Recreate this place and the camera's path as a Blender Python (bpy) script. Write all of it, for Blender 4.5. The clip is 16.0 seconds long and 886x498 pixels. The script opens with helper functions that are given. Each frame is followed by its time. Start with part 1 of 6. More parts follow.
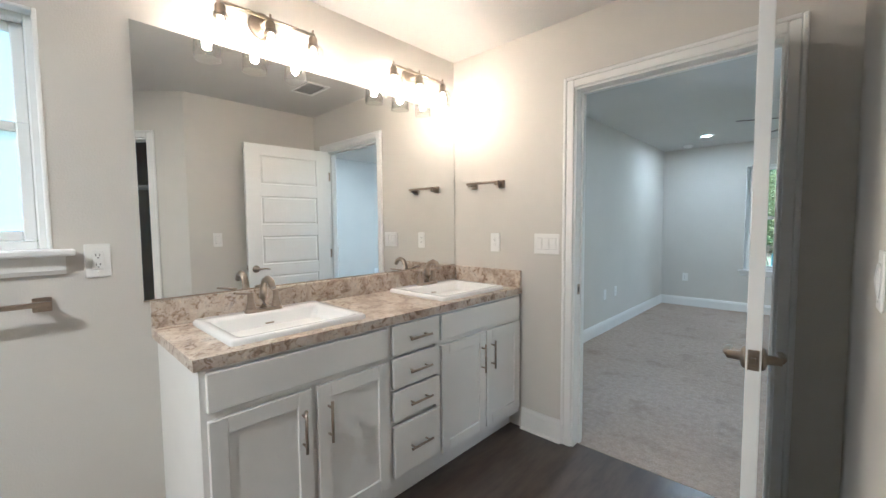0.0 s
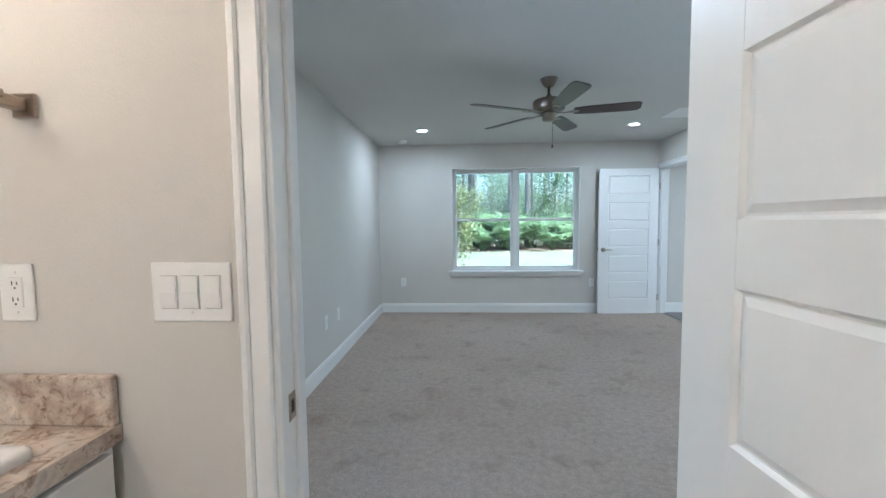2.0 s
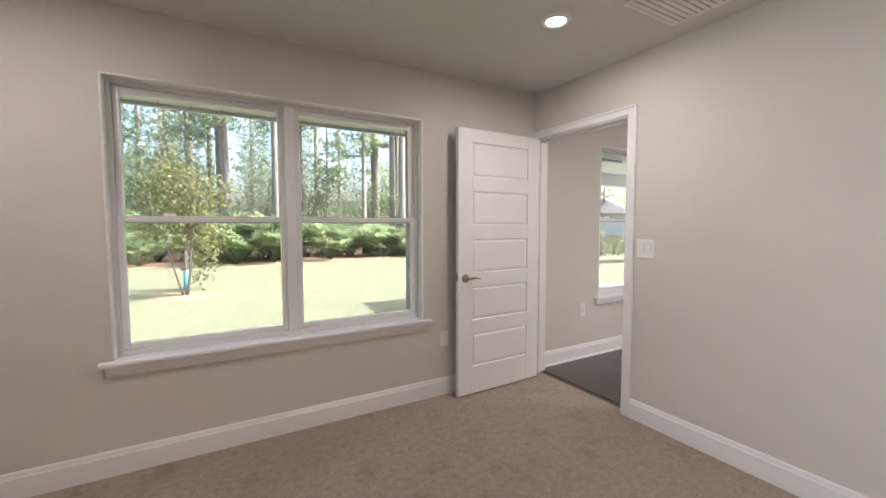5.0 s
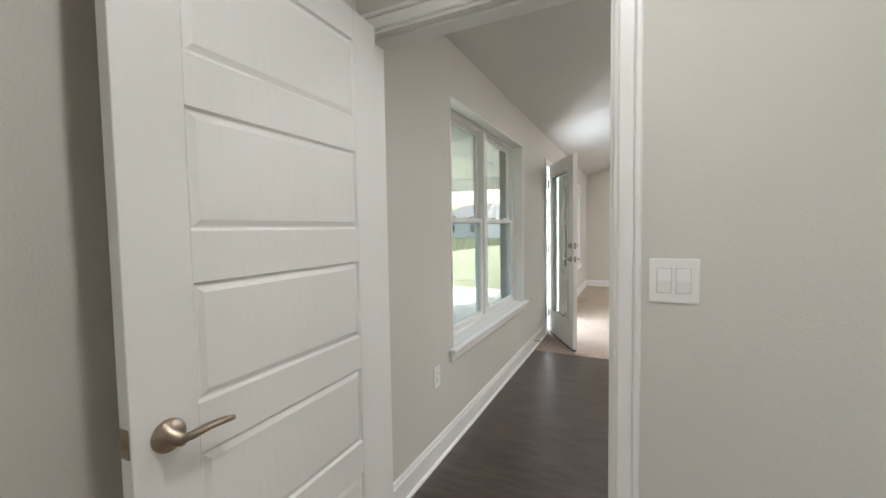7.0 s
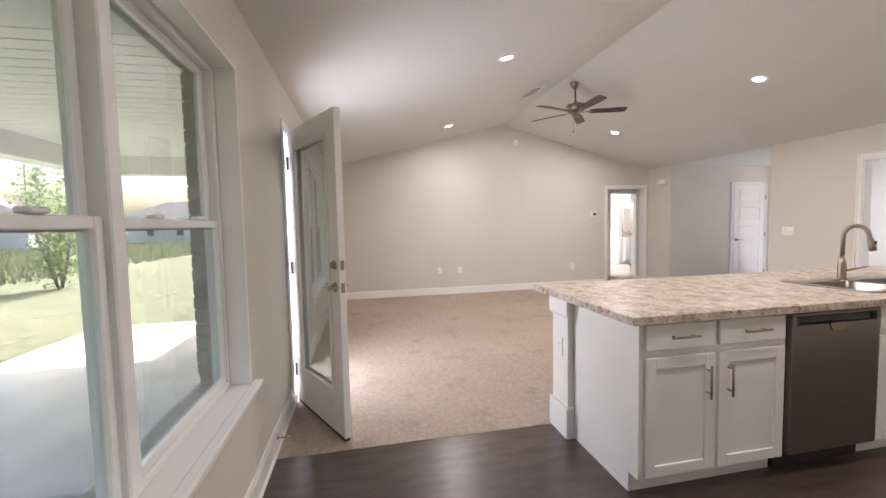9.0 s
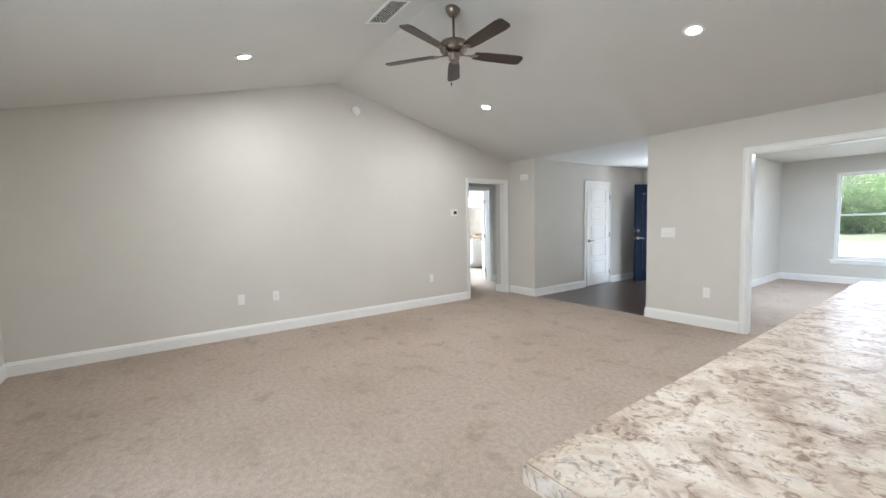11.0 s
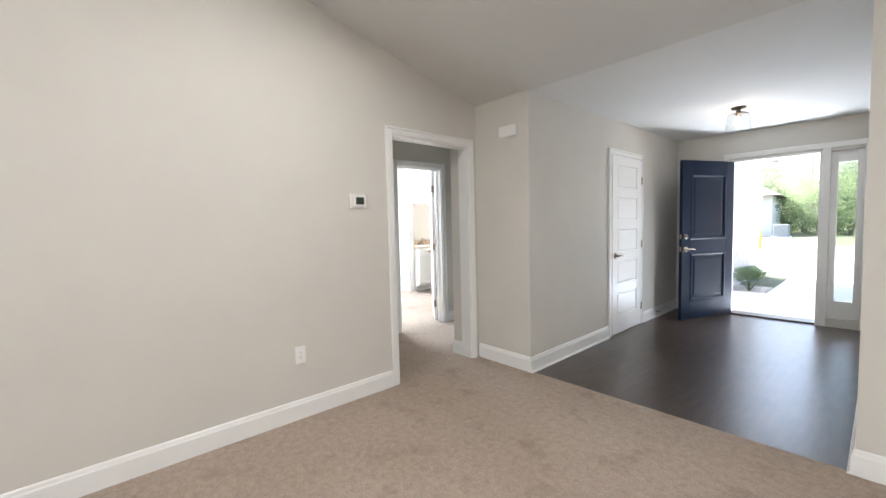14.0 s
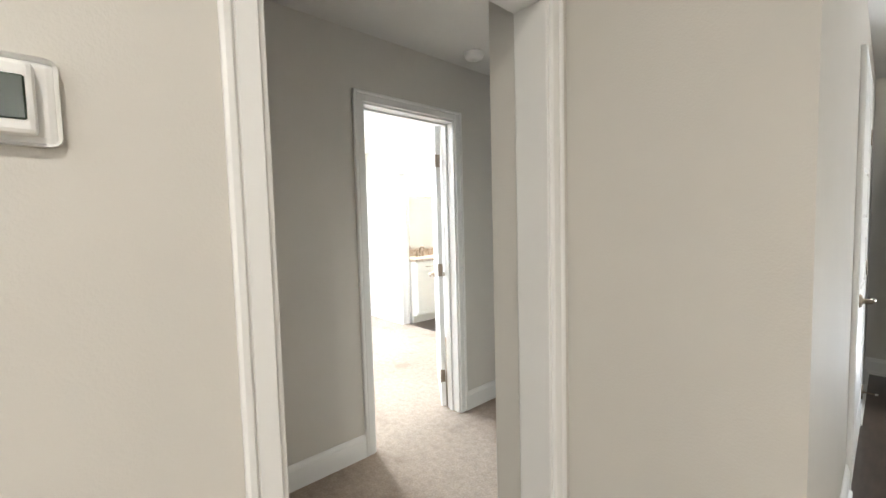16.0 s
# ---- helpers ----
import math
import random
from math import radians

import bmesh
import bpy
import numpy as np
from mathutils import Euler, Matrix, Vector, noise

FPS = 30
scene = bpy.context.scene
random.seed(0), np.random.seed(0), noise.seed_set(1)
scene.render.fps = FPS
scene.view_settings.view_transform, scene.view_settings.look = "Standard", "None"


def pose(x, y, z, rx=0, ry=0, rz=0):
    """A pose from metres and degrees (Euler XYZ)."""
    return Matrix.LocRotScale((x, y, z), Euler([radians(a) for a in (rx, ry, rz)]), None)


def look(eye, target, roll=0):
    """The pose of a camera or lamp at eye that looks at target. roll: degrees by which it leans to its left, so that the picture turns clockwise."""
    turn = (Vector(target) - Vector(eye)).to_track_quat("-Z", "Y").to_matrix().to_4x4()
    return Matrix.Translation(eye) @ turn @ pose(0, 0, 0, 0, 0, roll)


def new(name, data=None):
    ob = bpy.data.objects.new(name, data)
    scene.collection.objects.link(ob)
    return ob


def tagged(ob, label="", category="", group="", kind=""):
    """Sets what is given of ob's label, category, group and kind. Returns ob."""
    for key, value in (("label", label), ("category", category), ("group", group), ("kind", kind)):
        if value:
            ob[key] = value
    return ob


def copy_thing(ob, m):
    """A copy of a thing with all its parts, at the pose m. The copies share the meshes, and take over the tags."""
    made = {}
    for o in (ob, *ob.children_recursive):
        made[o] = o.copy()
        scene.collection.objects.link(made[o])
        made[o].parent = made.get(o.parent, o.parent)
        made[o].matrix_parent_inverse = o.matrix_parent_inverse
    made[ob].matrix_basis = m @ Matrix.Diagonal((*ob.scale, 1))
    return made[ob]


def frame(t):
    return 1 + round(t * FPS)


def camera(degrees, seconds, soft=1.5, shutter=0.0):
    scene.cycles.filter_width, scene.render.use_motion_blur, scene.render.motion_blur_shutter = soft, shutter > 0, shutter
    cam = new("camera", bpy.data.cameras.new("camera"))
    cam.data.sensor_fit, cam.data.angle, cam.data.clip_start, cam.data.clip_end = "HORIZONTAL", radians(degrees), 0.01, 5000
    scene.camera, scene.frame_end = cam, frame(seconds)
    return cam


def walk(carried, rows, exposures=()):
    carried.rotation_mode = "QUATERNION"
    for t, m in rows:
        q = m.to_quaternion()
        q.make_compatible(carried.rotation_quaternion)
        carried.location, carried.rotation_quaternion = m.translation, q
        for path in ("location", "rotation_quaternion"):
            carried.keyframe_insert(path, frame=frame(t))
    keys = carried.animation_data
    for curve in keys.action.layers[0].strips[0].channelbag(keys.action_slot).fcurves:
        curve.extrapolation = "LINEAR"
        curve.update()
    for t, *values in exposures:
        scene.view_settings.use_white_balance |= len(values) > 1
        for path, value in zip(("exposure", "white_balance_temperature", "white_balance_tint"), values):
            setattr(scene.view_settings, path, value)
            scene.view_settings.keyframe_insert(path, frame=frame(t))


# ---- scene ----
cam = camera(96.7, 16.0)
PATH = [
    (0, (0.005, 0.248, 1.305), (-1.37, 1.696, 1.181), -0.5),
    (0.5, (-0.209, 0.463, 1.307), (-1.308, 2.129, 1.181), -0.5),
    (1, (-0.432, 0.736, 1.307), (-1.17, 2.591, 1.178), -0.5),
    (1.5, (-0.565, 1.144, 1.298), (-0.944, 3.104, 1.17), -0.6),
    (2, (-0.610, 1.604, 1.321), (-0.708, 3.596, 1.188), -0.6),
    (2.5, (-0.573, 2.125, 1.339), (-0.507, 4.119, 1.202), -0.5),
    (3, (-0.562, 2.659, 1.368), (-0.388, 4.647, 1.224), -0.5),
    (5.5, (-0.048, 5.205, 1.307), (1.189, 6.773, 1.196), -0.2),
    (6, (0.227, 5.649, 1.299), (1.687, 7.012, 1.194), -0.3),
    (6.5, (0.533, 6.054, 1.287), (2.178, 7.188, 1.195), -0.2),
    (7, (0.923, 6.39, 1.316), (2.714, 7.274, 1.215), -0.9),
    (7.5, (1.325, 6.648, 1.322), (3.237, 7.225, 1.215), -1.1),
    (8, (1.768, 6.791, 1.338), (3.75, 7.042, 1.227), -1.0),
    (8.5, (2.201, 6.857, 1.347), (4.196, 6.771, 1.228), -1.1),
    (9, (2.707, 6.837, 1.353), (4.664, 6.441, 1.231), -1.2),
    (9.5, (3.24, 6.776, 1.358), (5.123, 6.114, 1.231), -1.2),
    (10, (3.802, 6.65, 1.371), (5.588, 5.76, 1.236), -1.2),
    (12.5, (6.241, 4.974, 1.341), (7.762, 3.681, 1.212), -1.5),
    (13, (6.645, 4.517, 1.343), (8.154, 3.21, 1.211), -1.5),
    (13.5, (7.068, 4.07, 1.329), (8.565, 2.75, 1.198), -1.4),
    (14, (7.535, 3.607, 1.322), (9.025, 2.279, 1.197), -1.4),
    (14.5, (8.052, 3.171, 1.345), (9.532, 1.832, 1.22), -1.2),
    (15, (8.529, 2.742, 1.336), (10.013, 1.405, 1.225), -1.3),
    (15.5, (9.005, 2.361, 1.352), (10.489, 1.026, 1.228), -1.1),
    (16, (9.468, 1.993, 1.344), (10.967, 0.675, 1.223), -1.5),
]
walk(cam, [(t, look(eye, target, roll)) for t, eye, target, roll in PATH], [
    (0.0, 3.5, 4500, 0),
    (1.2, 3.5, 4430, 0),
    (2.0, 3.4, 4500, 2),
    (2.5, 3.8, 5150, 6),
    (3.2, 3.9, 5300, 10),
    (5.3, 3.05, 6050, 21),
    (6.0, 3.0, 6100, 23),
    (6.5, 2.9, 6450, 27),
    (7.0, 3.05, 5750, 9),
    (7.5, 3.1, 5600, 9),
    (8.5, 3.2, 5600, 10),
    (9.0, 2.9, 6100, 20),
    (9.5, 2.95, 6000, 18),
    (10.0, 2.9, 5550, 11),
    (12.5, 3.1, 5480, 8),
    (14.5, 3.0, 5900, 12),
    (16.0, 3.25, 6050, 9),
])

# ---- light and sky ----
world = bpy.data.worlds.new("sky")
scene.world = world
world.use_nodes = True
_wn = world.node_tree
_sky = _wn.nodes.new("ShaderNodeTexSky")
_sky.sky_type = "NISHITA"
_sky.sun_disc = False
SUN_FROM = Vector((0.94, -0.35, 0.0)).normalized()
SUN_ELEV = radians(46)
_sky.sun_elevation = SUN_ELEV
_sky.sun_rotation = math.atan2(SUN_FROM.x, SUN_FROM.y)
_sky.dust_density = 7.0
_sky.air_density = 1.2
_wn.links.new(_sky.outputs["Color"], _wn.nodes["Background"].inputs["Color"])
_wn.nodes["Background"].inputs["Strength"].default_value = 0.15

sun = new("sun", bpy.data.lights.new("sun", "SUN"))
sun.data.energy, sun.data.angle, sun.data.color = 3.8, radians(0.5), (1.0, 0.95, 0.87)
_sd = Vector((SUN_FROM.x * math.cos(SUN_ELEV), SUN_FROM.y * math.cos(SUN_ELEV), math.sin(SUN_ELEV)))
sun.matrix_world = look(_sd * 30, (0, 0, 0))


def lamp(x, y, z, power, size=0.13, color=(1.0, 0.915, 0.80), tilt=None):
    """A recessed lamp's light: a disc facing down."""
    d = bpy.data.lights.new("lamp", "AREA")
    d.shape, d.size, d.energy, d.color = "DISK", size, power, color
    o = new("lamp_light", d)
    o.matrix_world = pose(x, y, z) if tilt is None else pose(x, y, z, tilt, 0, 0)
    return o


# daylight of the open patio doorway
_day = bpy.data.lights.new("doorway_daylight", "AREA")
_day.shape, _day.size, _day.size_y, _day.energy, _day.color = "RECTANGLE", 0.80, 1.95, 8.0, (0.95, 0.98, 1.0)
new("doorway_daylight", _day).matrix_world = look((6.29, 7.62, 1.02), (6.29, 0.0, 1.02))
# daylight of the bedroom's west window
_west = bpy.data.lights.new("window_daylight", "AREA")
_west.shape, _west.size, _west.size_y, _west.energy, _west.color, _west.spread = "RECTANGLE", 0.82, 1.30, 0.95, (1.0, 0.98, 0.95), radians(62)
new("window_daylight", _west).matrix_world = look((-1.80, 3.2075, 1.345), (2.0, 4.60, 1.345))
# daylight of the second bedroom's wide window
_east = bpy.data.lights.new("window_daylight", "AREA")
_east.shape, _east.size, _east.size_y, _east.energy, _east.color = "RECTANGLE", 2.3, 1.55, 17.0, (0.82, 0.92, 1.0)
new("window_daylight", _east).matrix_world = look((14.86, 0.5, 1.29), (11.0, 0.5, 1.0))
# added upward lamp on the front door slab, standing in for bounced daylight
_slab = bpy.data.lights.new("slab_bounce_lamp", "AREA")
_slab.shape, _slab.size, _slab.size_y, _slab.energy, _slab.color = "RECTANGLE", 0.95, 1.1, 24.0, (0.93, 0.97, 1.0)
new("slab_bounce_lamp", _slab).matrix_world = pose(8.5, -3.75, -0.02, 180, 0, 0)


# ---- materials ----
def mat(name, color, rough=0.5, metal=0.0, vary=0.0, vscale=8.0, bump=0.0, bscale=60.0, spec=0.5, color2=None, coord="Object", detail=4.0, stretch=(1, 1, 1), trans=0.0, emit=None, power=0.0, vary_rough=0.0, mid=(0.35, 0.65), random_tone=0.0):
    """A principled surface with noise in its colour and relief."""
    m = bpy.data.materials.new(name)
    m.use_nodes = True
    nt = m.node_tree
    N, L = nt.nodes, nt.links
    b = N["Principled BSDF"]
    b.inputs["Roughness"].default_value = rough
    b.inputs["Metallic"].default_value = metal
    b.inputs["Specular IOR Level"].default_value = spec
    b.inputs["Base Color"].default_value = (*color, 1)
    if trans:
        b.inputs["Transmission Weight"].default_value = trans
    if emit:
        b.inputs["Emission Color"].default_value = (*emit, 1)
        b.inputs["Emission Strength"].default_value = power
    if not (vary or bump or color2):
        return m
    tc = N.new("ShaderNodeTexCoord")
    if coord == "World":
        src = N.new("ShaderNodeNewGeometry").outputs["Position"]
    else:
        src = tc.outputs[coord]
    mp = N.new("ShaderNodeMapping")
    mp.inputs["Scale"].default_value = stretch
    L.new(src, mp.inputs["Vector"])
    if vary or color2:
        n1 = N.new("ShaderNodeTexNoise")
        n1.inputs["Scale"].default_value = vscale
        n1.inputs["Detail"].default_value = detail
        n1.inputs["Roughness"].default_value = 0.6
        L.new(mp.outputs[0], n1.inputs["Vector"])
        r = N.new("ShaderNodeValToRGB")
        c2 = color2 or tuple(c * (1 - vary) for c in color)
        c1 = color if color2 else tuple(min(1, c * (1 + vary * 0.5)) for c in color)
        r.color_ramp.elements[0].position, r.color_ramp.elements[0].color = mid[0], (*c2, 1)
        r.color_ramp.elements[1].position, r.color_ramp.elements[1].color = mid[1], (*c1, 1)
        L.new(n1.outputs["Fac"], r.inputs["Fac"])
        out = r.outputs["Color"]
        if random_tone:
            oi = N.new("ShaderNodeObjectInfo")
            mr = N.new("ShaderNodeMapRange")
            mr.inputs["To Min"].default_value, mr.inputs["To Max"].default_value = 1 - random_tone, 1 + random_tone
            L.new(oi.outputs["Random"], mr.inputs["Value"])
            mx = N.new("ShaderNodeMixRGB")
            mx.blend_type = "MULTIPLY"
            mx.inputs["Fac"].default_value = 1
            L.new(out, mx.inputs["Color1"])
            L.new(mr.outputs[0], mx.inputs["Color2"])
            out = mx.outputs["Color"]
        L.new(out, b.inputs["Base Color"])
        if vary_rough:
            mr2 = N.new("ShaderNodeMapRange")
            mr2.inputs["To Min"].default_value, mr2.inputs["To Max"].default_value = rough - vary_rough, rough + vary_rough
            L.new(n1.outputs["Fac"], mr2.inputs["Value"])
            L.new(mr2.outputs[0], b.inputs["Roughness"])
    if bump:
        n2 = N.new("ShaderNodeTexNoise")
        n2.inputs["Scale"].default_value = bscale
        n2.inputs["Detail"].default_value = 3
        L.new(mp.outputs[0], n2.inputs["Vector"])
        bp = N.new("ShaderNodeBump")
        bp.inputs["Strength"].default_value = min(1.0, bump)
        bp.inputs["Distance"].default_value = 0.01 * max(1.0, bump)
        L.new(n2.outputs["Fac"], bp.inputs["Height"])
        L.new(bp.outputs["Normal"], b.inputs["Normal"])
    return m


WALL = mat("greige wall paint", (0.62, 0.592, 0.538), 0.7, vary=0.03, vscale=1.3, bump=0.12, bscale=160, coord="World", spec=0.3)
CEIL = mat("flat ceiling paint", (0.645, 0.632, 0.60), 0.85, vary=0.02, vscale=1.5, bump=0.25, bscale=110, coord="World", spec=0.2)
TRIM = mat("white trim paint", (0.80, 0.79, 0.76), 0.32, vary=0.02, vscale=3, bump=0.03, bscale=40)
DOORP = mat("white door paint", (0.80, 0.79, 0.765), 0.38, vary=0.02, vscale=2, bump=0.06, bscale=70, stretch=(1, 1, 0.2))
CARPET = mat("beige carpet", (0.56, 0.467, 0.387), 0.95, bump=1.0, bscale=210, coord="World", spec=0.1, color2=(0.478, 0.397, 0.33), vscale=26, detail=10, mid=(0.36, 0.62))


def footprints(m):
    """Sparse darker tread marks and broad soft pile shading on a carpet."""
    nt = m.node_tree
    N, L = nt.nodes, nt.links
    b = N["Principled BSDF"]
    old = b.inputs["Base Color"].links[0].from_socket
    geo = N.new("ShaderNodeNewGeometry")
    for scale, lo, hi, dark, detail in ((4.2, 0.56, 0.70, 0.84, 6.0), (0.9, 0.40, 0.70, 0.90, 2.0), (22.0, 0.45, 0.70, 0.93, 5.0), (95.0, 0.35, 0.75, 0.80, 2.0)):
        n = N.new("ShaderNodeTexNoise")
        n.inputs["Scale"].default_value, n.inputs["Detail"].default_value = scale, detail
        L.new(geo.outputs["Position"], n.inputs["Vector"])
        r = N.new("ShaderNodeValToRGB")
        r.color_ramp.elements[0].position, r.color_ramp.elements[0].color = lo, (1, 1, 1, 1)
        r.color_ramp.elements[1].position, r.color_ramp.elements[1].color = hi, (dark, dark * 0.985, dark * 0.96, 1)
        L.new(n.outputs["Fac"], r.inputs["Fac"])
        mx = N.new("ShaderNodeMixRGB")
        mx.blend_type = "MULTIPLY"
        mx.inputs["Fac"].default_value = 1
        L.new(old, mx.inputs["Color1"])
        L.new(r.outputs[0], mx.inputs["Color2"])
        old = mx.outputs[0]
    L.new(old, b.inputs["Base Color"])
    # tufts pressed this way and that
    tuft = N.new("ShaderNodeTexNoise")
    tuft.inputs["Scale"].default_value, tuft.inputs["Detail"].default_value, tuft.inputs["Distortion"].default_value = 34, 4, 0.6
    L.new(geo.outputs["Position"], tuft.inputs["Vector"])
    pile = N.new("ShaderNodeBump")
    pile.inputs["Strength"].default_value, pile.inputs["Distance"].default_value = 0.55, 0.016
    L.new(tuft.outputs["Fac"], pile.inputs["Height"])
    L.new(b.inputs["Normal"].links[0].from_socket, pile.inputs["Normal"])
    L.new(pile.outputs["Normal"], b.inputs["Normal"])


footprints(CARPET)
PLANK = mat("dark brown vinyl plank", (0.085, 0.060, 0.046), 0.30, spec=0.8, coord="World", color2=(0.036, 0.026, 0.020), vscale=4, detail=8, stretch=(5, 1, 1), bump=0.005, bscale=30, vary_rough=0.03, random_tone=0.10)
VINYL = mat("white window vinyl", (0.78, 0.78, 0.76), 0.4, vary=0.02, vscale=6)
CAB = mat("white cabinet paint", (0.78, 0.765, 0.73), 0.42, vary=0.025, vscale=4, bump=0.03, bscale=60)
NICKEL = mat("brushed nickel", (0.40, 0.335, 0.265), 0.3, 1.0, vary=0.1, vscale=40, stretch=(1, 1, 6))
STEEL = mat("stainless steel", (0.30, 0.268, 0.24), 0.28, 1.0, vary=0.08, vscale=30, stretch=(0.2, 0.2, 8), bump=0.02, bscale=80)
BRONZE = mat("dark bronze", (0.10, 0.085, 0.07), 0.38, 1.0, vary=0.1, vscale=20)
NAVY = mat("navy door paint", (0.006, 0.013, 0.034), 0.42, spec=0.15, vary=0.12, vscale=3, bump=0.05, bscale=50)
PLASTIC = mat("white plastic", (0.80, 0.79, 0.76), 0.35, vary=0.01, vscale=10)
PORCELAIN = mat("white porcelain", (0.83, 0.82, 0.80), 0.12, vary=0.01, vscale=4)
DARK = mat("dark slot", (0.02, 0.02, 0.02), 0.6, vary=0.1, vscale=20)
GAP = mat("grey shadow gap", (0.42, 0.41, 0.39), 0.6, vary=0.1, vscale=20)
SCREEN = mat("dark display", (0.035, 0.05, 0.035), 0.15, vary=0.1, vscale=20)
BLADE = mat("dark wood blade", (0.045, 0.028, 0.021), 0.38, spec=0.5, vary=0.3, vscale=12, stretch=(1, 12, 1))
CONCRETE = mat("concrete", (0.60, 0.58, 0.54), 0.85, vary=0.12, vscale=2.5, detail=8, bump=0.2, bscale=70, coord="World")
SOFFIT = mat("white soffit vinyl", (0.82, 0.82, 0.80), 0.5, vary=0.03, vscale=4)
RUBBER = mat("black rubber", (0.02, 0.02, 0.02), 0.7, vary=0.1, vscale=30)
CANGLOW = mat("lamp diffuser", (0.9, 0.9, 0.88), 0.4, emit=(1.0, 0.93, 0.84), power=8)
BULB = mat("glowing bulb", (1, 0.95, 0.85), 0.3, emit=(1.0, 0.65, 0.395), power=21)
BULB3 = mat("glowing white bulb", (1, 0.97, 0.92), 0.3, emit=(1.0, 0.80, 0.60), power=14)
BULB2 = mat("glowing frosted shade", (1, 0.95, 0.85), 0.3, emit=(1.0, 0.92, 0.82), power=30)


def glass_mat(name, tint=(1, 1, 1), rough=0.0, gloss=0.08):
    """Thin glass: clear, with a mirror's share that grows at grazing angles."""
    m = bpy.data.materials.new(name)
    m.use_nodes = True
    nt = m.node_tree
    N, L = nt.nodes, nt.links
    N.remove(N["Principled BSDF"])
    t = N.new("ShaderNodeBsdfTransparent")
    t.inputs["Color"].default_value = (*tint, 1)
    g = N.new("ShaderNodeBsdfGlossy")
    g.inputs["Roughness"].default_value = rough
    f = N.new("ShaderNodeLayerWeight")
    f.inputs["Blend"].default_value = 0.5
    pw = N.new("ShaderNodeMath")
    pw.operation, pw.inputs[1].default_value = "POWER", 4.0
    L.new(f.outputs["Facing"], pw.inputs[0])
    ml = N.new("ShaderNodeMath")
    ml.operation, ml.inputs[1].default_value, ml.inputs[2].default_value = "MULTIPLY_ADD", 0.75, 0.03
    L.new(pw.outputs[0], ml.inputs[0])
    f = ml
    mx = N.new("ShaderNodeMixShader")
    L.new(f.outputs[0], mx.inputs[0])
    L.new(t.outputs[0], mx.inputs[1])
    L.new(g.outputs[0], mx.inputs[2])
    L.new(mx.outputs[0], N["Material Output"].inputs["Surface"])
    return m


GLASS = glass_mat("window glass", (0.73, 0.76, 0.745))
CLEAR = glass_mat("clear glass shade", (0.96, 0.96, 0.95), 0.02)
MIRROR = mat("mirror", (0.90, 0.91, 0.90), 0.0, 1.0)
FROST = bpy.data.materials.new("frosted glass")
FROST.use_nodes = True
_fn = FROST.node_tree
_tl = _fn.nodes.new("ShaderNodeBsdfTranslucent")
_tl.inputs["Color"].default_value = (0.90, 0.95, 0.96, 1)
_fm = _fn.nodes.new("ShaderNodeMixShader")
_fm.inputs[0].default_value = 0.85
_fn.nodes["Principled BSDF"].inputs["Roughness"].default_value = 0.35
_fn.links.new(_fn.nodes["Principled BSDF"].outputs[0], _fm.inputs[1])
_fn.links.new(_tl.outputs[0], _fm.inputs[2])
_fn.links.new(_fm.outputs[0], _fn.nodes["Material Output"].inputs["Surface"])


def speckled(name):
    """Stone-look laminate: cream and grey-brown clouds with darker flecks."""
    m = mat(name, (0.62, 0.55, 0.48), 0.40, bump=0.02, bscale=50, vary=0.1, spec=0.28)
    nt = m.node_tree
    N, L = nt.nodes, nt.links
    b = N["Principled BSDF"]
    geo = N.new("ShaderNodeNewGeometry")
    def noise(scale, detail, warp=0.0, rough=0.6):
        n = N.new("ShaderNodeTexNoise")
        n.inputs["Scale"].default_value, n.inputs["Detail"].default_value = scale, detail
        n.inputs["Distortion"].default_value, n.inputs["Roughness"].default_value = warp, rough
        L.new(geo.outputs["Position"], n.inputs["Vector"])
        return n.outputs["Fac"]

    def ramp(fac, stops):
        r = N.new("ShaderNodeValToRGB")
        e = r.color_ramp.elements
        e[0].position, e[0].color = stops[0][0], (*stops[0][1], 1)
        e[1].position, e[1].color = stops[-1][0], (*stops[-1][1], 1)
        for p, c in stops[1:-1]:
            e.new(p).color = (*c, 1)
        L.new(fac, r.inputs["Fac"])
        return r.outputs["Color"]

    def blend(kind, fac, a, c):
        x = N.new("ShaderNodeMixRGB")
        x.blend_type = kind
        x.inputs["Fac"].default_value = fac
        L.new(a, x.inputs["Color1"])
        L.new(c, x.inputs["Color2"])
        return x.outputs["Color"]

    clouds = ramp(noise(10, 7, 0.9), [(0.30, (0.28, 0.21, 0.165)), (0.42, (0.43, 0.35, 0.28)), (0.50, (0.53, 0.455, 0.37)), (0.60, (0.62, 0.56, 0.485)), (0.70, (0.43, 0.395, 0.36))])
    chips = ramp(noise(24, 5, 1.2), [(0.34, (0.36, 0.27, 0.21)), (0.42, (0.78, 0.71, 0.64)), (0.46, (1.0, 1.0, 1.0)), (0.62, (1.0, 1.0, 1.0)), (0.68, (1.22, 1.20, 1.17))])
    flecks = ramp(noise(65, 3, 0.8), [(0.33, (0.42, 0.36, 0.32)), (0.42, (1.0, 1.0, 1.0)), (0.70, (1.08, 1.07, 1.05))])
    out = blend("MULTIPLY", 0.7, blend("MULTIPLY", 0.85, clouds, chips), flecks)
    L.new(out, b.inputs["Base Color"])
    return m


COUNTER = speckled("stone-look laminate")


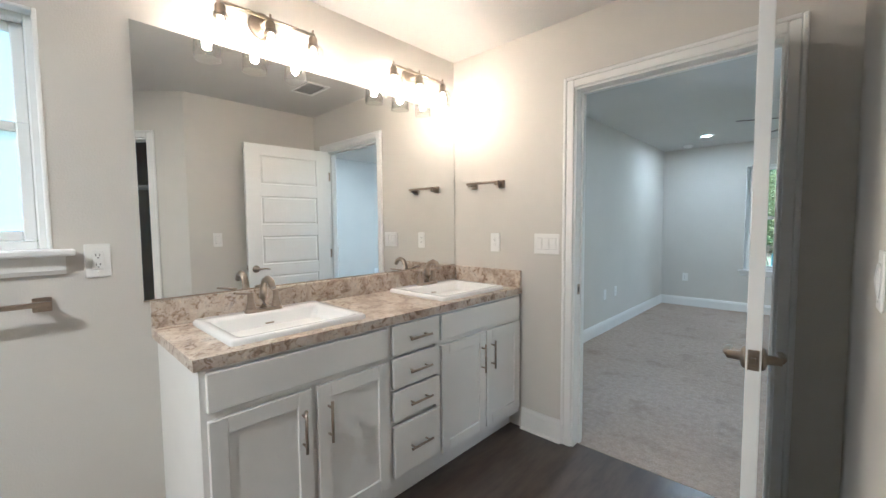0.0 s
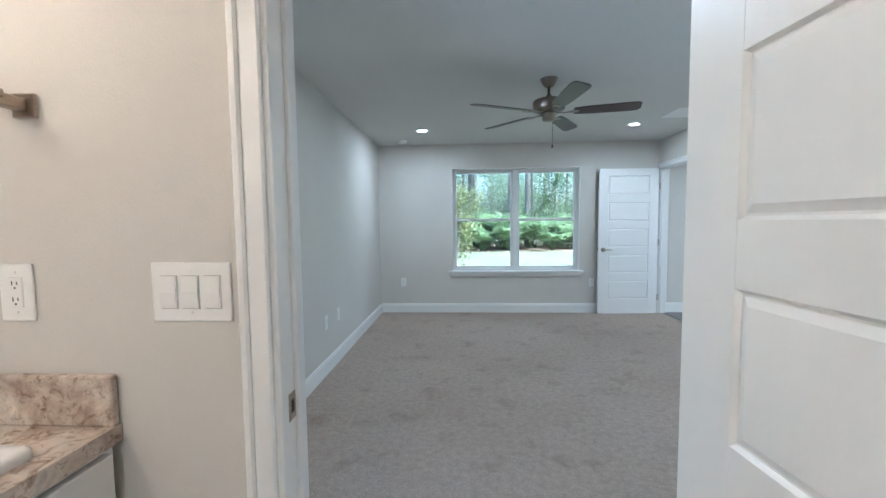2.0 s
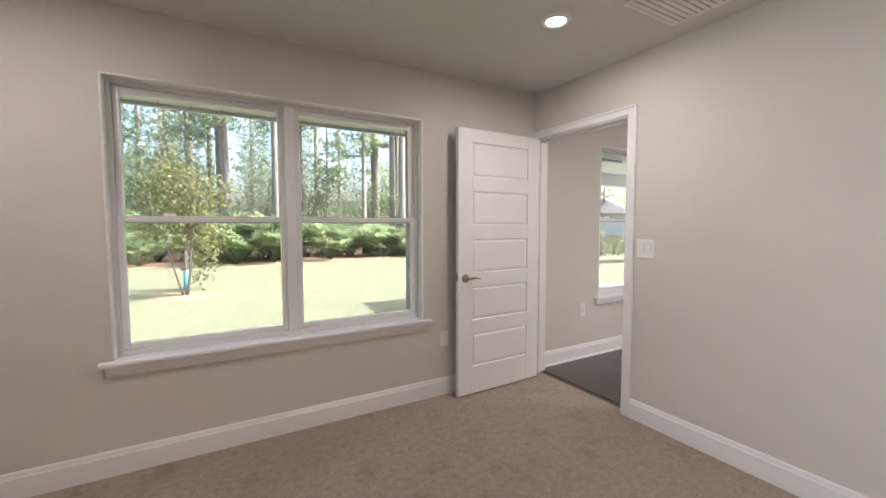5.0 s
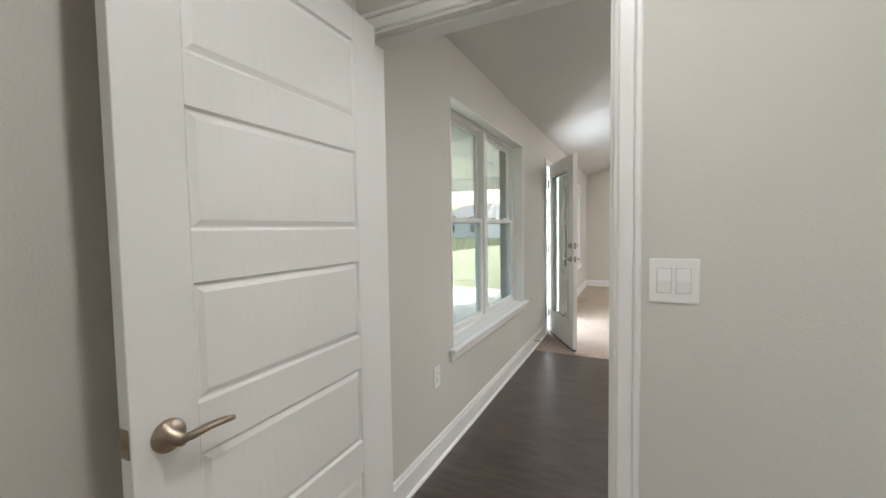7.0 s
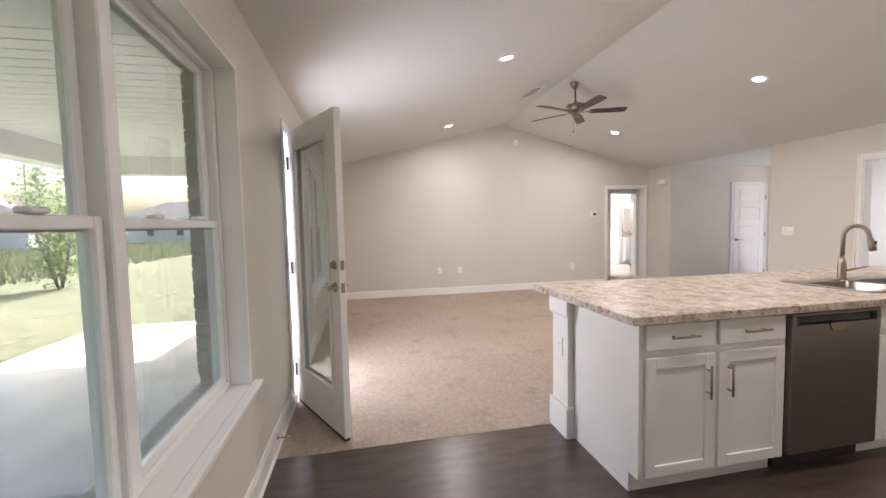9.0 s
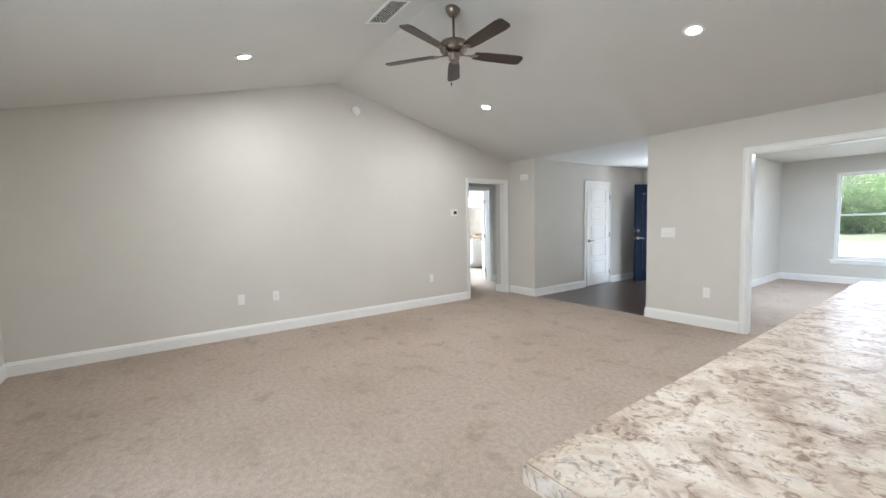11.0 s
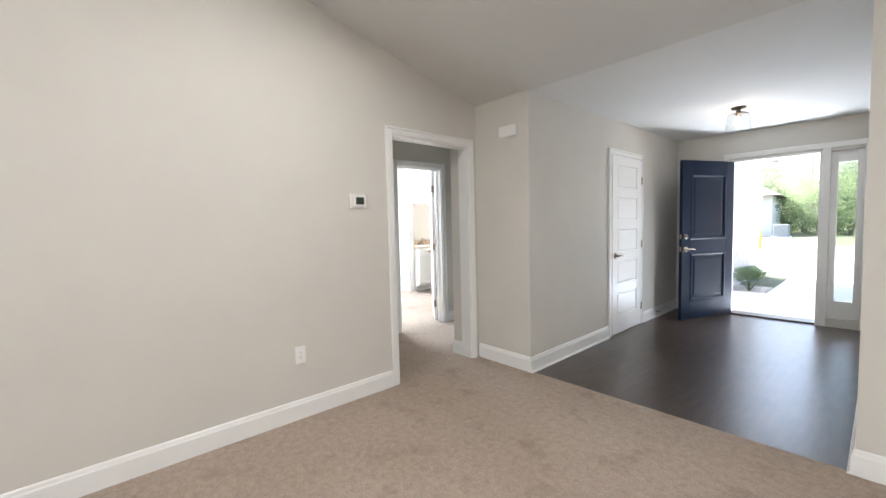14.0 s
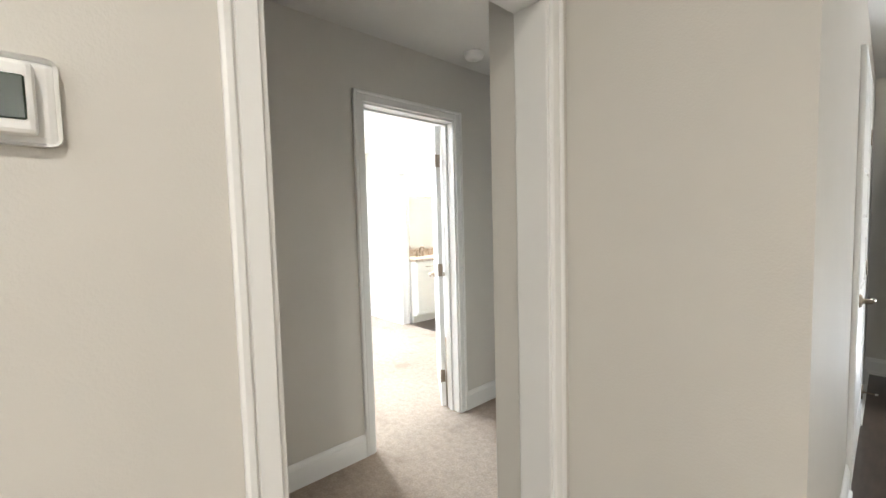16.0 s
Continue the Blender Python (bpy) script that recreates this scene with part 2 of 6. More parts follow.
# ---- builders ----
def box(bm, x0, x1, y0, y1, z0, z1, bevel=0.0, seg=1):
    vs = [bm.verts.new((x, y, z)) for x in (x0, x1) for y in (y0, y1) for z in (z0, z1)]
    fs = [bm.faces.new([vs[i] for i in q]) for q in ((0, 1, 3, 2), (4, 6, 7, 5), (0, 4, 5, 1), (2, 3, 7, 6), (0, 2, 6, 4), (1, 5, 7, 3))]
    if bevel:
        es = list({e for f in fs for e in f.edges})
        bmesh.ops.bevel(bm, geom=es, offset=bevel, segments=seg, affect="EDGES", profile=0.5)
    return bm


def prism(bm, pts, axis, a, b):
    """An outline of (u, v) points drawn along an axis from a to b. x: (y, z); y: (x, z); z: (x, y)."""
    put = {"x": lambda u, v, w: (w, u, v), "y": lambda u, v, w: (u, w, v), "z": lambda u, v, w: (u, v, w)}[axis]
    lo = [bm.verts.new(put(u, v, a)) for u, v in pts]
    hi = [bm.verts.new(put(u, v, b)) for u, v in pts]
    n = len(pts)
    bm.faces.new(lo)
    bm.faces.new(hi[::-1])
    for i in range(n):
        bm.faces.new((lo[i], hi[i], hi[(i + 1) % n], lo[(i + 1) % n]))
    bmesh.ops.recalc_face_normals(bm, faces=bm.faces[:])
    return bm


def lathe(bm, prof, seg=24, m=None, close=True):
    """Turns a profile of (radius, height) about z, then moves it by m."""
    m = m or Matrix()
    rings = []
    for r, z in prof:
        if r < 1e-6:
            rings.append([bm.verts.new(m @ Vector((0, 0, z)))])
        else:
            rings.append([bm.verts.new(m @ Vector((r * math.cos(2 * math.pi * i / seg), r * math.sin(2 * math.pi * i / seg), z))) for i in range(seg)])
    for a, b in zip(rings, rings[1:]):
        for i in range(seg):
            j = (i + 1) % seg
            if len(a) == 1 and len(b) == 1:
                continue
            if len(a) == 1:
                f = bm.faces.new((a[0], b[i], b[j]))
            elif len(b) == 1:
                f = bm.faces.new((a[i], b[0], a[j]))
            else:
                f = bm.faces.new((a[i], b[i], b[j], a[j]))
            f.smooth = True
    return bm


def tube(bm, pts, r, seg=10, flat=1.0):
    """A rod along points; r is a radius or one for each point; flat squashes it in its second direction."""
    pts = [Vector(p) for p in pts]
    rs = r if isinstance(r, (list, tuple)) else [r] * len(pts)
    rings = []
    up = Vector((0, 0, 1))
    for i, p in enumerate(pts):
        d = (pts[min(i + 1, len(pts) - 1)] - pts[max(i - 1, 0)]).normalized()
        s = d.cross(up)
        if s.length < 0.05:
            s = d.cross(Vector((1, 0, 0)))
        s.normalize()
        w = s.cross(d).normalized()
        rings.append([bm.verts.new(p + s * rs[i] * math.cos(2 * math.pi * k / seg) + w * rs[i] * flat * math.sin(2 * math.pi * k / seg)) for k in range(seg)])
    for a, b in zip(rings, rings[1:]):
        for k in range(seg):
            f = bm.faces.new((a[k], a[(k + 1) % seg], b[(k + 1) % seg], b[k]))
            f.smooth = True
    bm.faces.new(rings[0][::-1])
    bm.faces.new(rings[-1])
    return bm


def B():
    return bmesh.new()


def mesh_of(name, bm, material):
    bmesh.ops.recalc_face_normals(bm, faces=bm.faces[:])
    me = bpy.data.meshes.new(name)
    bm.to_mesh(me)
    bm.free()
    me.materials.append(material)
    return me


def part(name, bm, material, parent, label="", m=None):
    o = new(name, mesh_of(name, bm, material))
    o.parent = parent
    if m is not None:
        o.matrix_basis = m
    return tagged(o, label)


def thing(name, m, label, category, group="", kind=""):
    o = new(name)
    o.empty_display_size = 0.1
    o.matrix_basis = m
    return tagged(o, label, category, group, kind)


def setting(name, bm, material, label="", category=""):
    return tagged(new(name, mesh_of(name, bm, material)), label, category, "", "structure")


def wall_cells(bm, axis, u0, u1, v0, v1, z0, z1, holes=()):
    """A wall along x or y from u0 to u1, v0 to v1 thick, with openings (ua, ub, za, zb)."""
    us = sorted({u0, u1, *[h[0] for h in holes], *[h[1] for h in holes]})
    for a, b in zip(us, us[1:]):
        cuts = sorted((h[2], h[3]) for h in holes if h[0] <= a + 1e-6 and h[1] >= b - 1e-6)
        z = z0
        spans = []
        for lo, hi in cuts:
            if lo > z:
                spans.append((z, lo))
            z = max(z, hi)
        if z < z1:
            spans.append((z, z1))
        for lo, hi in spans:
            if axis == "x":
                box(bm, a, b, v0, v1, lo, hi)
            else:
                box(bm, v0, v1, a, b, lo, hi)
    bmesh.ops.remove_doubles(bm, verts=bm.verts[:], dist=0.0005)
    return bm


# ---- plan ----
CH = 2.44
XW, YN, XB, XK = -1.90, 7.405, 2.165, 2.285
XWB, BYN = -1.815, 7.35
CAN_BED, CAN_LIVING = 1.15, 3.5
YB0, YB1 = 2.38, 2.50
XE, YS = 10.20, 0.78
RIDGE_Y = (YN + YS) / 2
RIDGE_Z = 3.29
SLOPE = (RIDGE_Z - CH) / (YN - RIDGE_Y)
HEAD = 2.06
BED_WIN = (-0.755, 1.07, 0.612, 2.095)
KIT_WIN = (3.09, 4.77, 0.588, 2.115)
LIV_WIN = (7.16, 9.03, 0.59, 2.11)
PATIO = (5.86, 6.72, 0.0, 2.09)
BATH_WIN = (-0.60, 0.305, 1.23, 2.03)
WEST_WIN = (2.75, 3.665, 0.63, 2.06)


def vault_z(y):
    return RIDGE_Z - SLOPE * abs(y - RIDGE_Y)


# outer walls: framed inner leaf with a brick veneer outside
bm = B()
wall_cells(bm, "x", XB, 15.04, YN, YN + 0.14, -0.1, CH, [KIT_WIN, LIV_WIN, PATIO])
wall_cells(bm, "x", XW - 0.07, XB, BYN, YN + 0.14, -0.1, CH, [BED_WIN])
setting("wall_north", bm, WALL, "painted greige drywall outer wall with windows", "wall")
bm = B()
wall_cells(bm, "y", -3.05, YB1, XW - 0.07, XW, -0.1, CH, [BATH_WIN])
wall_cells(bm, "y", YB1, BYN, XW - 0.07, XWB, -0.1, CH, [WEST_WIN])
setting("wall_west", bm, WALL, "painted greige drywall outer wall", "wall")
bm = B()
wall_cells(bm, "x", XW, XB, YB0, YB1, -0.05, CH, [(-1.003, -0.100, -0.05, HEAD)])
setting("wall_bath_bedroom", bm, WALL, "painted greige drywall partition with a doorway", "wall")
bm = B()
wall_cells(bm, "y", YB1, YN, XB, XK, -0.05, CH, [(6.435, 7.335, -0.05, HEAD)])
prism(bm, [(YB1, CH), (YN, CH), (RIDGE_Y, RIDGE_Z), (YB1, vault_z(YB1))], "x", XB, XK)
wall_cells(bm, "y", YS, YB1, XB, XK, -0.05, CH)
prism(bm, [(YS, CH), (YB1, CH), (YB1, vault_z(YB1))], "x", XB, XK)
bmesh.ops.remove_doubles(bm, verts=bm.verts[:], dist=0.0005)
setting("wall_bedroom_kitchen", bm, WALL, "painted greige drywall gable wall with a doorway", "wall")
bm = B()
wall_cells(bm, "y", YS, YN, XE, XE + 0.12, -0.05, CH, [(0.88, 1.768, -0.05, HEAD)])
prism(bm, [(YS, CH), (YN, CH), (RIDGE_Y, RIDGE_Z)], "x", XE, XE + 0.12)
bmesh.ops.remove_doubles(bm, verts=bm.verts[:], dist=0.0005)
setting("wall_living_east", bm, WALL, "painted greige drywall gable wall with a cased opening", "wall")
bm = B()
wall_cells(bm, "x", XB, 7.60, YS - 0.12, YS, -0.05, CH, [(4.90, 6.47, -0.05, HEAD)])
setting("wall_living_south", bm, WALL, "painted greige drywall wall with a cased opening", "wall")

bm = B()
box(bm, 9.58, XE + 0.12, YS - 0.12, YS, -0.05, CH)
setting("wall_living_corner", bm, WALL, "painted greige drywall wall beside the foyer", "wall")

# foyer
bm = B()
wall_cells(bm, "y", -4.75, YS - 0.12, 7.48, 7.60, -0.05, CH, [(-2.2, -1.5, -0.05, HEAD)])
setting("wall_foyer_west", bm, WALL, "painted greige drywall partition", "wall")
bm = B()
wall_cells(bm, "y", -2.85, YS - 0.12, 9.58, 9.70, -0.05, CH, [(-1.54, -0.73, -0.05, HEAD)])
setting("wall_foyer_east", bm, WALL, "painted greige drywall wall with a closet door", "wall")
bm = B()
DIN_WIN = (4.84, 6.66, 0.46, 2.14)
YD = -4.55
wall_cells(bm, "x", 7.60, 15.04, -3.05, -2.85, -0.1, CH, [(8.04, 8.955, -0.1, 2.075), (7.70, 7.97, 0.10, 2.06)])
box(bm, XW - 0.07, 2.045, -3.05, -2.85, -0.1, CH)
setting("wall_south", bm, WALL, "painted greige drywall front wall with the entry", "wall")
bm = B()
wall_cells(bm, "x", 2.045, 7.48, YD - 0.20, YD, -0.1, CH, [DIN_WIN])
box(bm, 2.045, XB, YD, YS - 0.12, -0.05, CH)
setting("wall_dining", bm, WALL, "painted greige drywall dining room walls with a window", "wall")

# hall, second bedroom and its bath
for k, b in enumerate(((XE + 0.12, 10.45, 0.76, 0.88), (10.33, 10.45, -1.0, 0.76), (10.45, 11.47, -1.12, -1.0), (XE + 0.12, 11.47, 1.95, 2.07))):
    bm = B()
    box(bm, *b, -0.05, CH)
    setting("wall_hall_%d" % (k + 1), bm, WALL, "painted greige drywall hall wall", "wall")
bm = B()
wall_cells(bm, "y", -2.85, 4.0, 11.47, 11.59, -0.05, CH, [(0.10, 0.825, -0.05, HEAD)])
setting("wall_hall_east", bm, WALL, "painted greige drywall partition with a bedroom doorway", "wall")
bm = B()
wall_cells(bm, "x", 11.59, 14.90, -1.22, -1.10, -0.05, CH, [(12.98, 13.85, -0.05, HEAD)])
setting("wall_bedroom_two_south", bm, WALL, "painted greige drywall partition with a bath doorway", "wall")
bm = B()
wall_cells(bm, "y", -3.05, 4.0, 14.90, 15.04, -0.1, CH, [(-0.7, 1.7, 0.45, 2.12)])
box(bm, 11.59, 14.90, 4.0, 4.14, -0.1, CH)
setting("wall_bedroom_two_east", bm, WALL, "painted greige drywall outer wall with a window", "wall")
bm = B()
box(bm, 14.22, 14.34, -2.85, -1.22, -0.05, CH)
box(bm, 12.3, 12.42, -2.85, -1.22, -0.05, CH)
setting("wall_bath_two", bm, WALL, "painted greige drywall bath walls", "wall")

# main bath: east wall, slanted closet wall and the closet
bm = B()
box(bm, 0.105, 0.225, 1.20, YB0, -0.05, CH)
setting("wall_bath_east", bm, WALL, "painted greige drywall partition", "wall")
SL = Matrix.Translation((0.105, 1.20, 0)) @ Matrix.Rotation(radians(-45), 4, "Z")
bm = B()
wall_cells(bm, "x", 0.0, 1.52, 0.0, 0.10, -0.05, CH, [(0.30, 1.01, -0.05, HEAD)])
ob = setting("wall_bath_slanted", bm, WALL, "painted greige drywall corner wall with a closet doorway", "wall")
ob.matrix_basis = SL
bm = B()
box(bm, 1.19, 1.31, -2.85, 0.24, -0.05, CH)
box(bm, XW, 1.19, -1.92, -1.80, -0.05, CH)
setting("wall_bath_south", bm, WALL, "painted greige drywall bath walls", "wall")

# floors and ceilings
bm = B()
box(bm, XW, XB + 0.06, YB0 + 0.06, YN, -0.05, 0.0)
box(bm, 5.10, XE + 0.12, YS - 0.02, YN, -0.05, 0.0)
box(bm, XE + 0.12, 11.50, -1.0, 1.95, -0.05, 0.0)
box(bm, 11.50, 14.90, -1.16, 4.0, -0.05, 0.0)
box(bm, XB, 7.48, YD, YS - 0.12, -0.05, 0.0)
box(bm, 9.70, 10.33, -2.85, 0.66, -0.05, 0.0)
box(bm, 4.90, 6.47, YS - 0.12, YS - 0.02, -0.05, 0.0)
setting("floor", bm, CARPET, "beige cut-pile carpet with darker footprints", "carpet")


def sub_floor(name, x0, x1, y0, y1):
    bm = B()
    box(bm, x0, x1, y0, y1, -0.05, -0.008)
    return setting(name, bm, PLANK, "dark brown vinyl plank floor", "floor")


FLOOR_BATH = sub_floor("floor_bath", XW, 1.19, -1.80, YB0 + 0.06)
FLOOR_KITCHEN = sub_floor("floor_kitchen", XB + 0.06, 5.10, YS, YN)
FLOOR_FOYER = sub_floor("floor_foyer", 7.60, 9.58, -2.87, YS - 0.02)
FLOOR_BATH_TWO = sub_floor("floor_bath_two", 12.42, 14.22, -2.85, -1.16)

bm = B()
box(bm, XW, XB, YB1, YN, CH, CH + 0.05)
setting("ceiling_bedroom", bm, CEIL, "flat painted ceiling", "ceiling")
bm = B()
box(bm, XW, 1.31, -1.92, YB0, CH, CH + 0.05)
setting("ceiling_bath", bm, CEIL, "flat painted ceiling", "ceiling")
bm = B()
prism(bm, [(YN + 0.1, CH - SLOPE * 0.1), (RIDGE_Y, RIDGE_Z), (YS - 0.02, CH - SLOPE * 0.02), (YS - 0.02, CH + 0.1), (RIDGE_Y, RIDGE_Z + 0.1), (YN + 0.1, CH + 0.1)], "x", XB, XE + 0.12)
setting("ceiling_vaulted", bm, CEIL, "vaulted painted ceiling with a straight ridge", "ceiling")
bm = B()
box(bm, XB, 9.60, -2.9, YS - 0.02, CH, CH + 0.05)
box(bm, 2.045, 7.60, YD - 0.22, -2.9, CH, CH + 0.05)
setting("ceiling_foyer", bm, CEIL, "flat painted ceiling", "ceiling")
bm = B()
box(bm, 9.60, 14.95, -2.9, YS - 0.02, CH, CH + 0.05)
box(bm, XE + 0.06, 14.95, YS - 0.02, 4.05, CH, CH + 0.05)
setting("ceiling_hall", bm, CEIL, "flat painted ceiling", "ceiling")

# lid over all rooms: attic floor and a low hipped roof with eaves
ROOF = mat("asphalt shingle", (0.10, 0.09, 0.085), 0.9, vary=0.3, vscale=14, bump=0.5, bscale=60, coord="World")
RS = 0.35


def roof_slab(bm, x0, x1, y_eave, z_eave, y_ridge):
    zr = z_eave + RS * abs(y_eave - y_ridge)
    prism(bm, [(y_eave, z_eave), (y_ridge, zr), (y_ridge, zr + 0.1), (y_eave, z_eave + 0.1)], "x", x0, x1)


bm = B()
roof_slab(bm, -2.5, 4.64, 8.30, 2.33, 2.3)
roof_slab(bm, 4.64, 9.76, 7.72, 2.533, 2.3)
roof_slab(bm, 9.76, 15.6, 8.30, 2.33, 2.3)
roof_slab(bm, -2.5, 1.70, -3.7, 2.33, 2.3)
roof_slab(bm, 1.70, 7.75, -2.95, 2.5925, 2.3)
roof_slab(bm, 7.75, 15.6, -3.7, 2.33, 2.3)
roof_slab(bm, 1.70, 7.75, -5.40, 2.46, -2.95)
prism(bm, [(-3.4, 2.46), (8.0, 2.46), (2.3, 4.42)], "x", -2.5, -2.4)
prism(bm, [(-3.4, 2.46), (8.0, 2.46), (2.3, 4.42)], "x", 15.5, 15.6)
setting("roof", bm, ROOF, "dark asphalt shingle roof", "roof")
bm = B()
box(bm, -2.5, 4.64, 7.665, 8.27, 2.20, 2.24)
box(bm, 9.77, 15.6, 7.665, 8.27, 2.20, 2.24)
box(bm, -2.5, -2.09, -3.6, 7.66, 2.30, 2.34)
box(bm, -2.5, 1.70, -3.65, -3.18, 2.20, 2.24)
box(bm, 1.70, 7.75, -5.35, YD - 0.33, 2.30, 2.34)
setting("eave_soffit", bm, SOFFIT, "white vinyl eave soffit", "soffit")

# ---- windows ----
def sash(w, h, z0, d0):
    """One sash of a single-hung window, with its pane."""
    f = 0.034
    bm = B()
    box(bm, -w / 2, -w / 2 + f, d0, d0 + 0.03, z0, z0 + h, 0.004)
    box(bm, w / 2 - f, w / 2, d0, d0 + 0.03, z0, z0 + h, 0.004)
    box(bm, -w / 2 + f, w / 2 - f, d0 + 0.001, d0 + 0.029, z0, z0 + f, 0.004)
    box(bm, -w / 2 + f, w / 2 - f, d0 + 0.001, d0 + 0.029, z0 + h - f, z0 + h, 0.004)
    return bm


def window(name, m, w, z0, z1, units=2, pane=None, d=0.045, label="white vinyl single-hung window with clear panes", sill=True, meet=0.515):
    """Local x runs along the wall, y goes outwards from the inner wall face, z up."""
    t = thing(name, m, label, "window", "", "structure")
    h = z1 - z0
    mul = 0.062 if units == 2 else 0.0
    fr = 0.032
    bm = B()
    box(bm, -w / 2, -w / 2 + fr, d, d + 0.07, z0, z1, 0.004)
    box(bm, w / 2 - fr, w / 2, d, d + 0.07, z0, z1, 0.004)
    box(bm, -w / 2 + fr, w / 2 - fr, d, d + 0.07, z1 - fr, z1, 0.004)
    box(bm, -w / 2 + fr, w / 2 - fr, d, d + 0.07, z0, z0 + fr, 0.004)
    part("window_frame", bm, VINYL, t)
    if units == 2:
        bm = B()
        box(bm, -mul / 2, mul / 2, d - 0.012, d + 0.075, z0 + fr, z1 - fr, 0.005)
        part("mullion", bm, VINYL, t)
    inner = (w - 2 * fr - mul) / units
    for k in range(units):
        cx = -w / 2 + fr + inner / 2 + k * (inner + mul)
        zi0, zi1 = z0 + fr, z1 - fr
        zm = z0 + h * meet
        for which, a, b, dd in (("lower_sash", zi0, zm + 0.02, d + 0.008), ("upper_sash", zm - 0.02, zi1, d + 0.039)):
            s = part(which, sash(inner, b - a, a, dd), VINYL, t, "", Matrix.Translation((cx, 0, 0)))
            bm = B()
            box(bm, -inner / 2 + 0.031, inner / 2 - 0.031, dd + 0.012, dd + 0.017, a + 0.031, b - 0.031)
            p = part("pane", bm, pane or GLASS, s)
            p.visible_shadow = False
        bm = B()
        for sx in (-0.22, 0.22):
            box(bm, cx + sx * inner - 0.028, cx + sx * inner + 0.028, d - 0.004, d + 0.03, zm + 0.02, zm + 0.034, 0.004)
        part("latch", bm, VINYL, t)
    if sill:
        bm = B()
        box(bm, -w / 2 + 0.001, w / 2 - 0.001, -0.001, d + 0.001, z0 - 0.022, z0 + 0.002)
        box(bm, -w / 2 - 0.055, w / 2 + 0.055, -0.048, -0.001, z0 - 0.022, z0 + 0.002, 0.007, 2)
        part("window_sill", bm, TRIM, t)
        bm = B()
        prism(bm, [(-0.018, z0 - 0.022), (-0.001, z0 - 0.022), (-0.001, z0 - 0.085), (-0.010, z0 - 0.085), (-0.018, z0 - 0.07)], "x", -w / 2 - 0.03, w / 2 + 0.03)
        part("apron", bm, TRIM, t)
    return t


def north_window(name, hole, y=YN, **k):
    return window(name, pose((hole[0] + hole[1]) / 2, y, 0), hole[1] - hole[0], hole[2], hole[3], **k)


def west_window(name, hole, x=XW, **k):
    return window(name, pose(x, (hole[0] + hole[1]) / 2, 0, 0, 0, 90), hole[1] - hole[0], hole[2], hole[3], **k)


def returns(name, m, w, z0, z1, depth=0.045):
    """Lining of a window opening; its white puts window light into wall-coloured drywall."""
    bm = B()
    e = 0.012
    box(bm, -w / 2, -w / 2 + e, -0.006, depth, z0, z1, 0.003)
    box(bm, w / 2 - e, w / 2, -0.006, depth, z0, z1, 0.003)
    box(bm, -w / 2 + e, w / 2 - e, -0.006, depth, z1 - e, z1, 0.003)
    o = setting(name, bm, TRIM, "wall-coloured window lining, whitened for the daylight on it", "trim")
    o.matrix_basis = m


north_window("window_1", BED_WIN, BYN, d=0.06, meet=0.50)
returns("window_trim_1", pose((BED_WIN[0] + BED_WIN[1]) / 2, BYN, 0), BED_WIN[1] - BED_WIN[0], BED_WIN[2], BED_WIN[3], 0.06)
north_window("window_2", KIT_WIN, d=0.09)
returns("window_trim_2", pose((KIT_WIN[0] + KIT_WIN[1]) / 2, YN, 0), KIT_WIN[1] - KIT_WIN[0], KIT_WIN[2], KIT_WIN[3], 0.09)
north_window("window_3", LIV_WIN, d=0.05)
returns("window_trim_3", pose((LIV_WIN[0] + LIV_WIN[1]) / 2, YN, 0), LIV_WIN[1] - LIV_WIN[0], LIV_WIN[2], LIV_WIN[3], 0.05)
west_window("window_4", BATH_WIN, units=1, pane=FROST, label="white vinyl window with frosted bath panes")
returns("window_trim_4", pose(XW, (BATH_WIN[0] + BATH_WIN[1]) / 2, 0, 0, 0, 90), BATH_WIN[1] - BATH_WIN[0], BATH_WIN[2], BATH_WIN[3])
west_window("window_5", WEST_WIN, XWB, units=1)
returns("window_trim_5", pose(XWB, (WEST_WIN[0] + WEST_WIN[1]) / 2, 0, 0, 0, 90), WEST_WIN[1] - WEST_WIN[0], WEST_WIN[2], WEST_WIN[3])
window("window_6", pose((DIN_WIN[0] + DIN_WIN[1]) / 2, YD, 0, 0, 0, 180), DIN_WIN[1] - DIN_WIN[0], DIN_WIN[2], DIN_WIN[3])
window("window_7", pose(14.90, 0.5, 0, 0, 0, -90), 2.4, 0.45, 2.12)


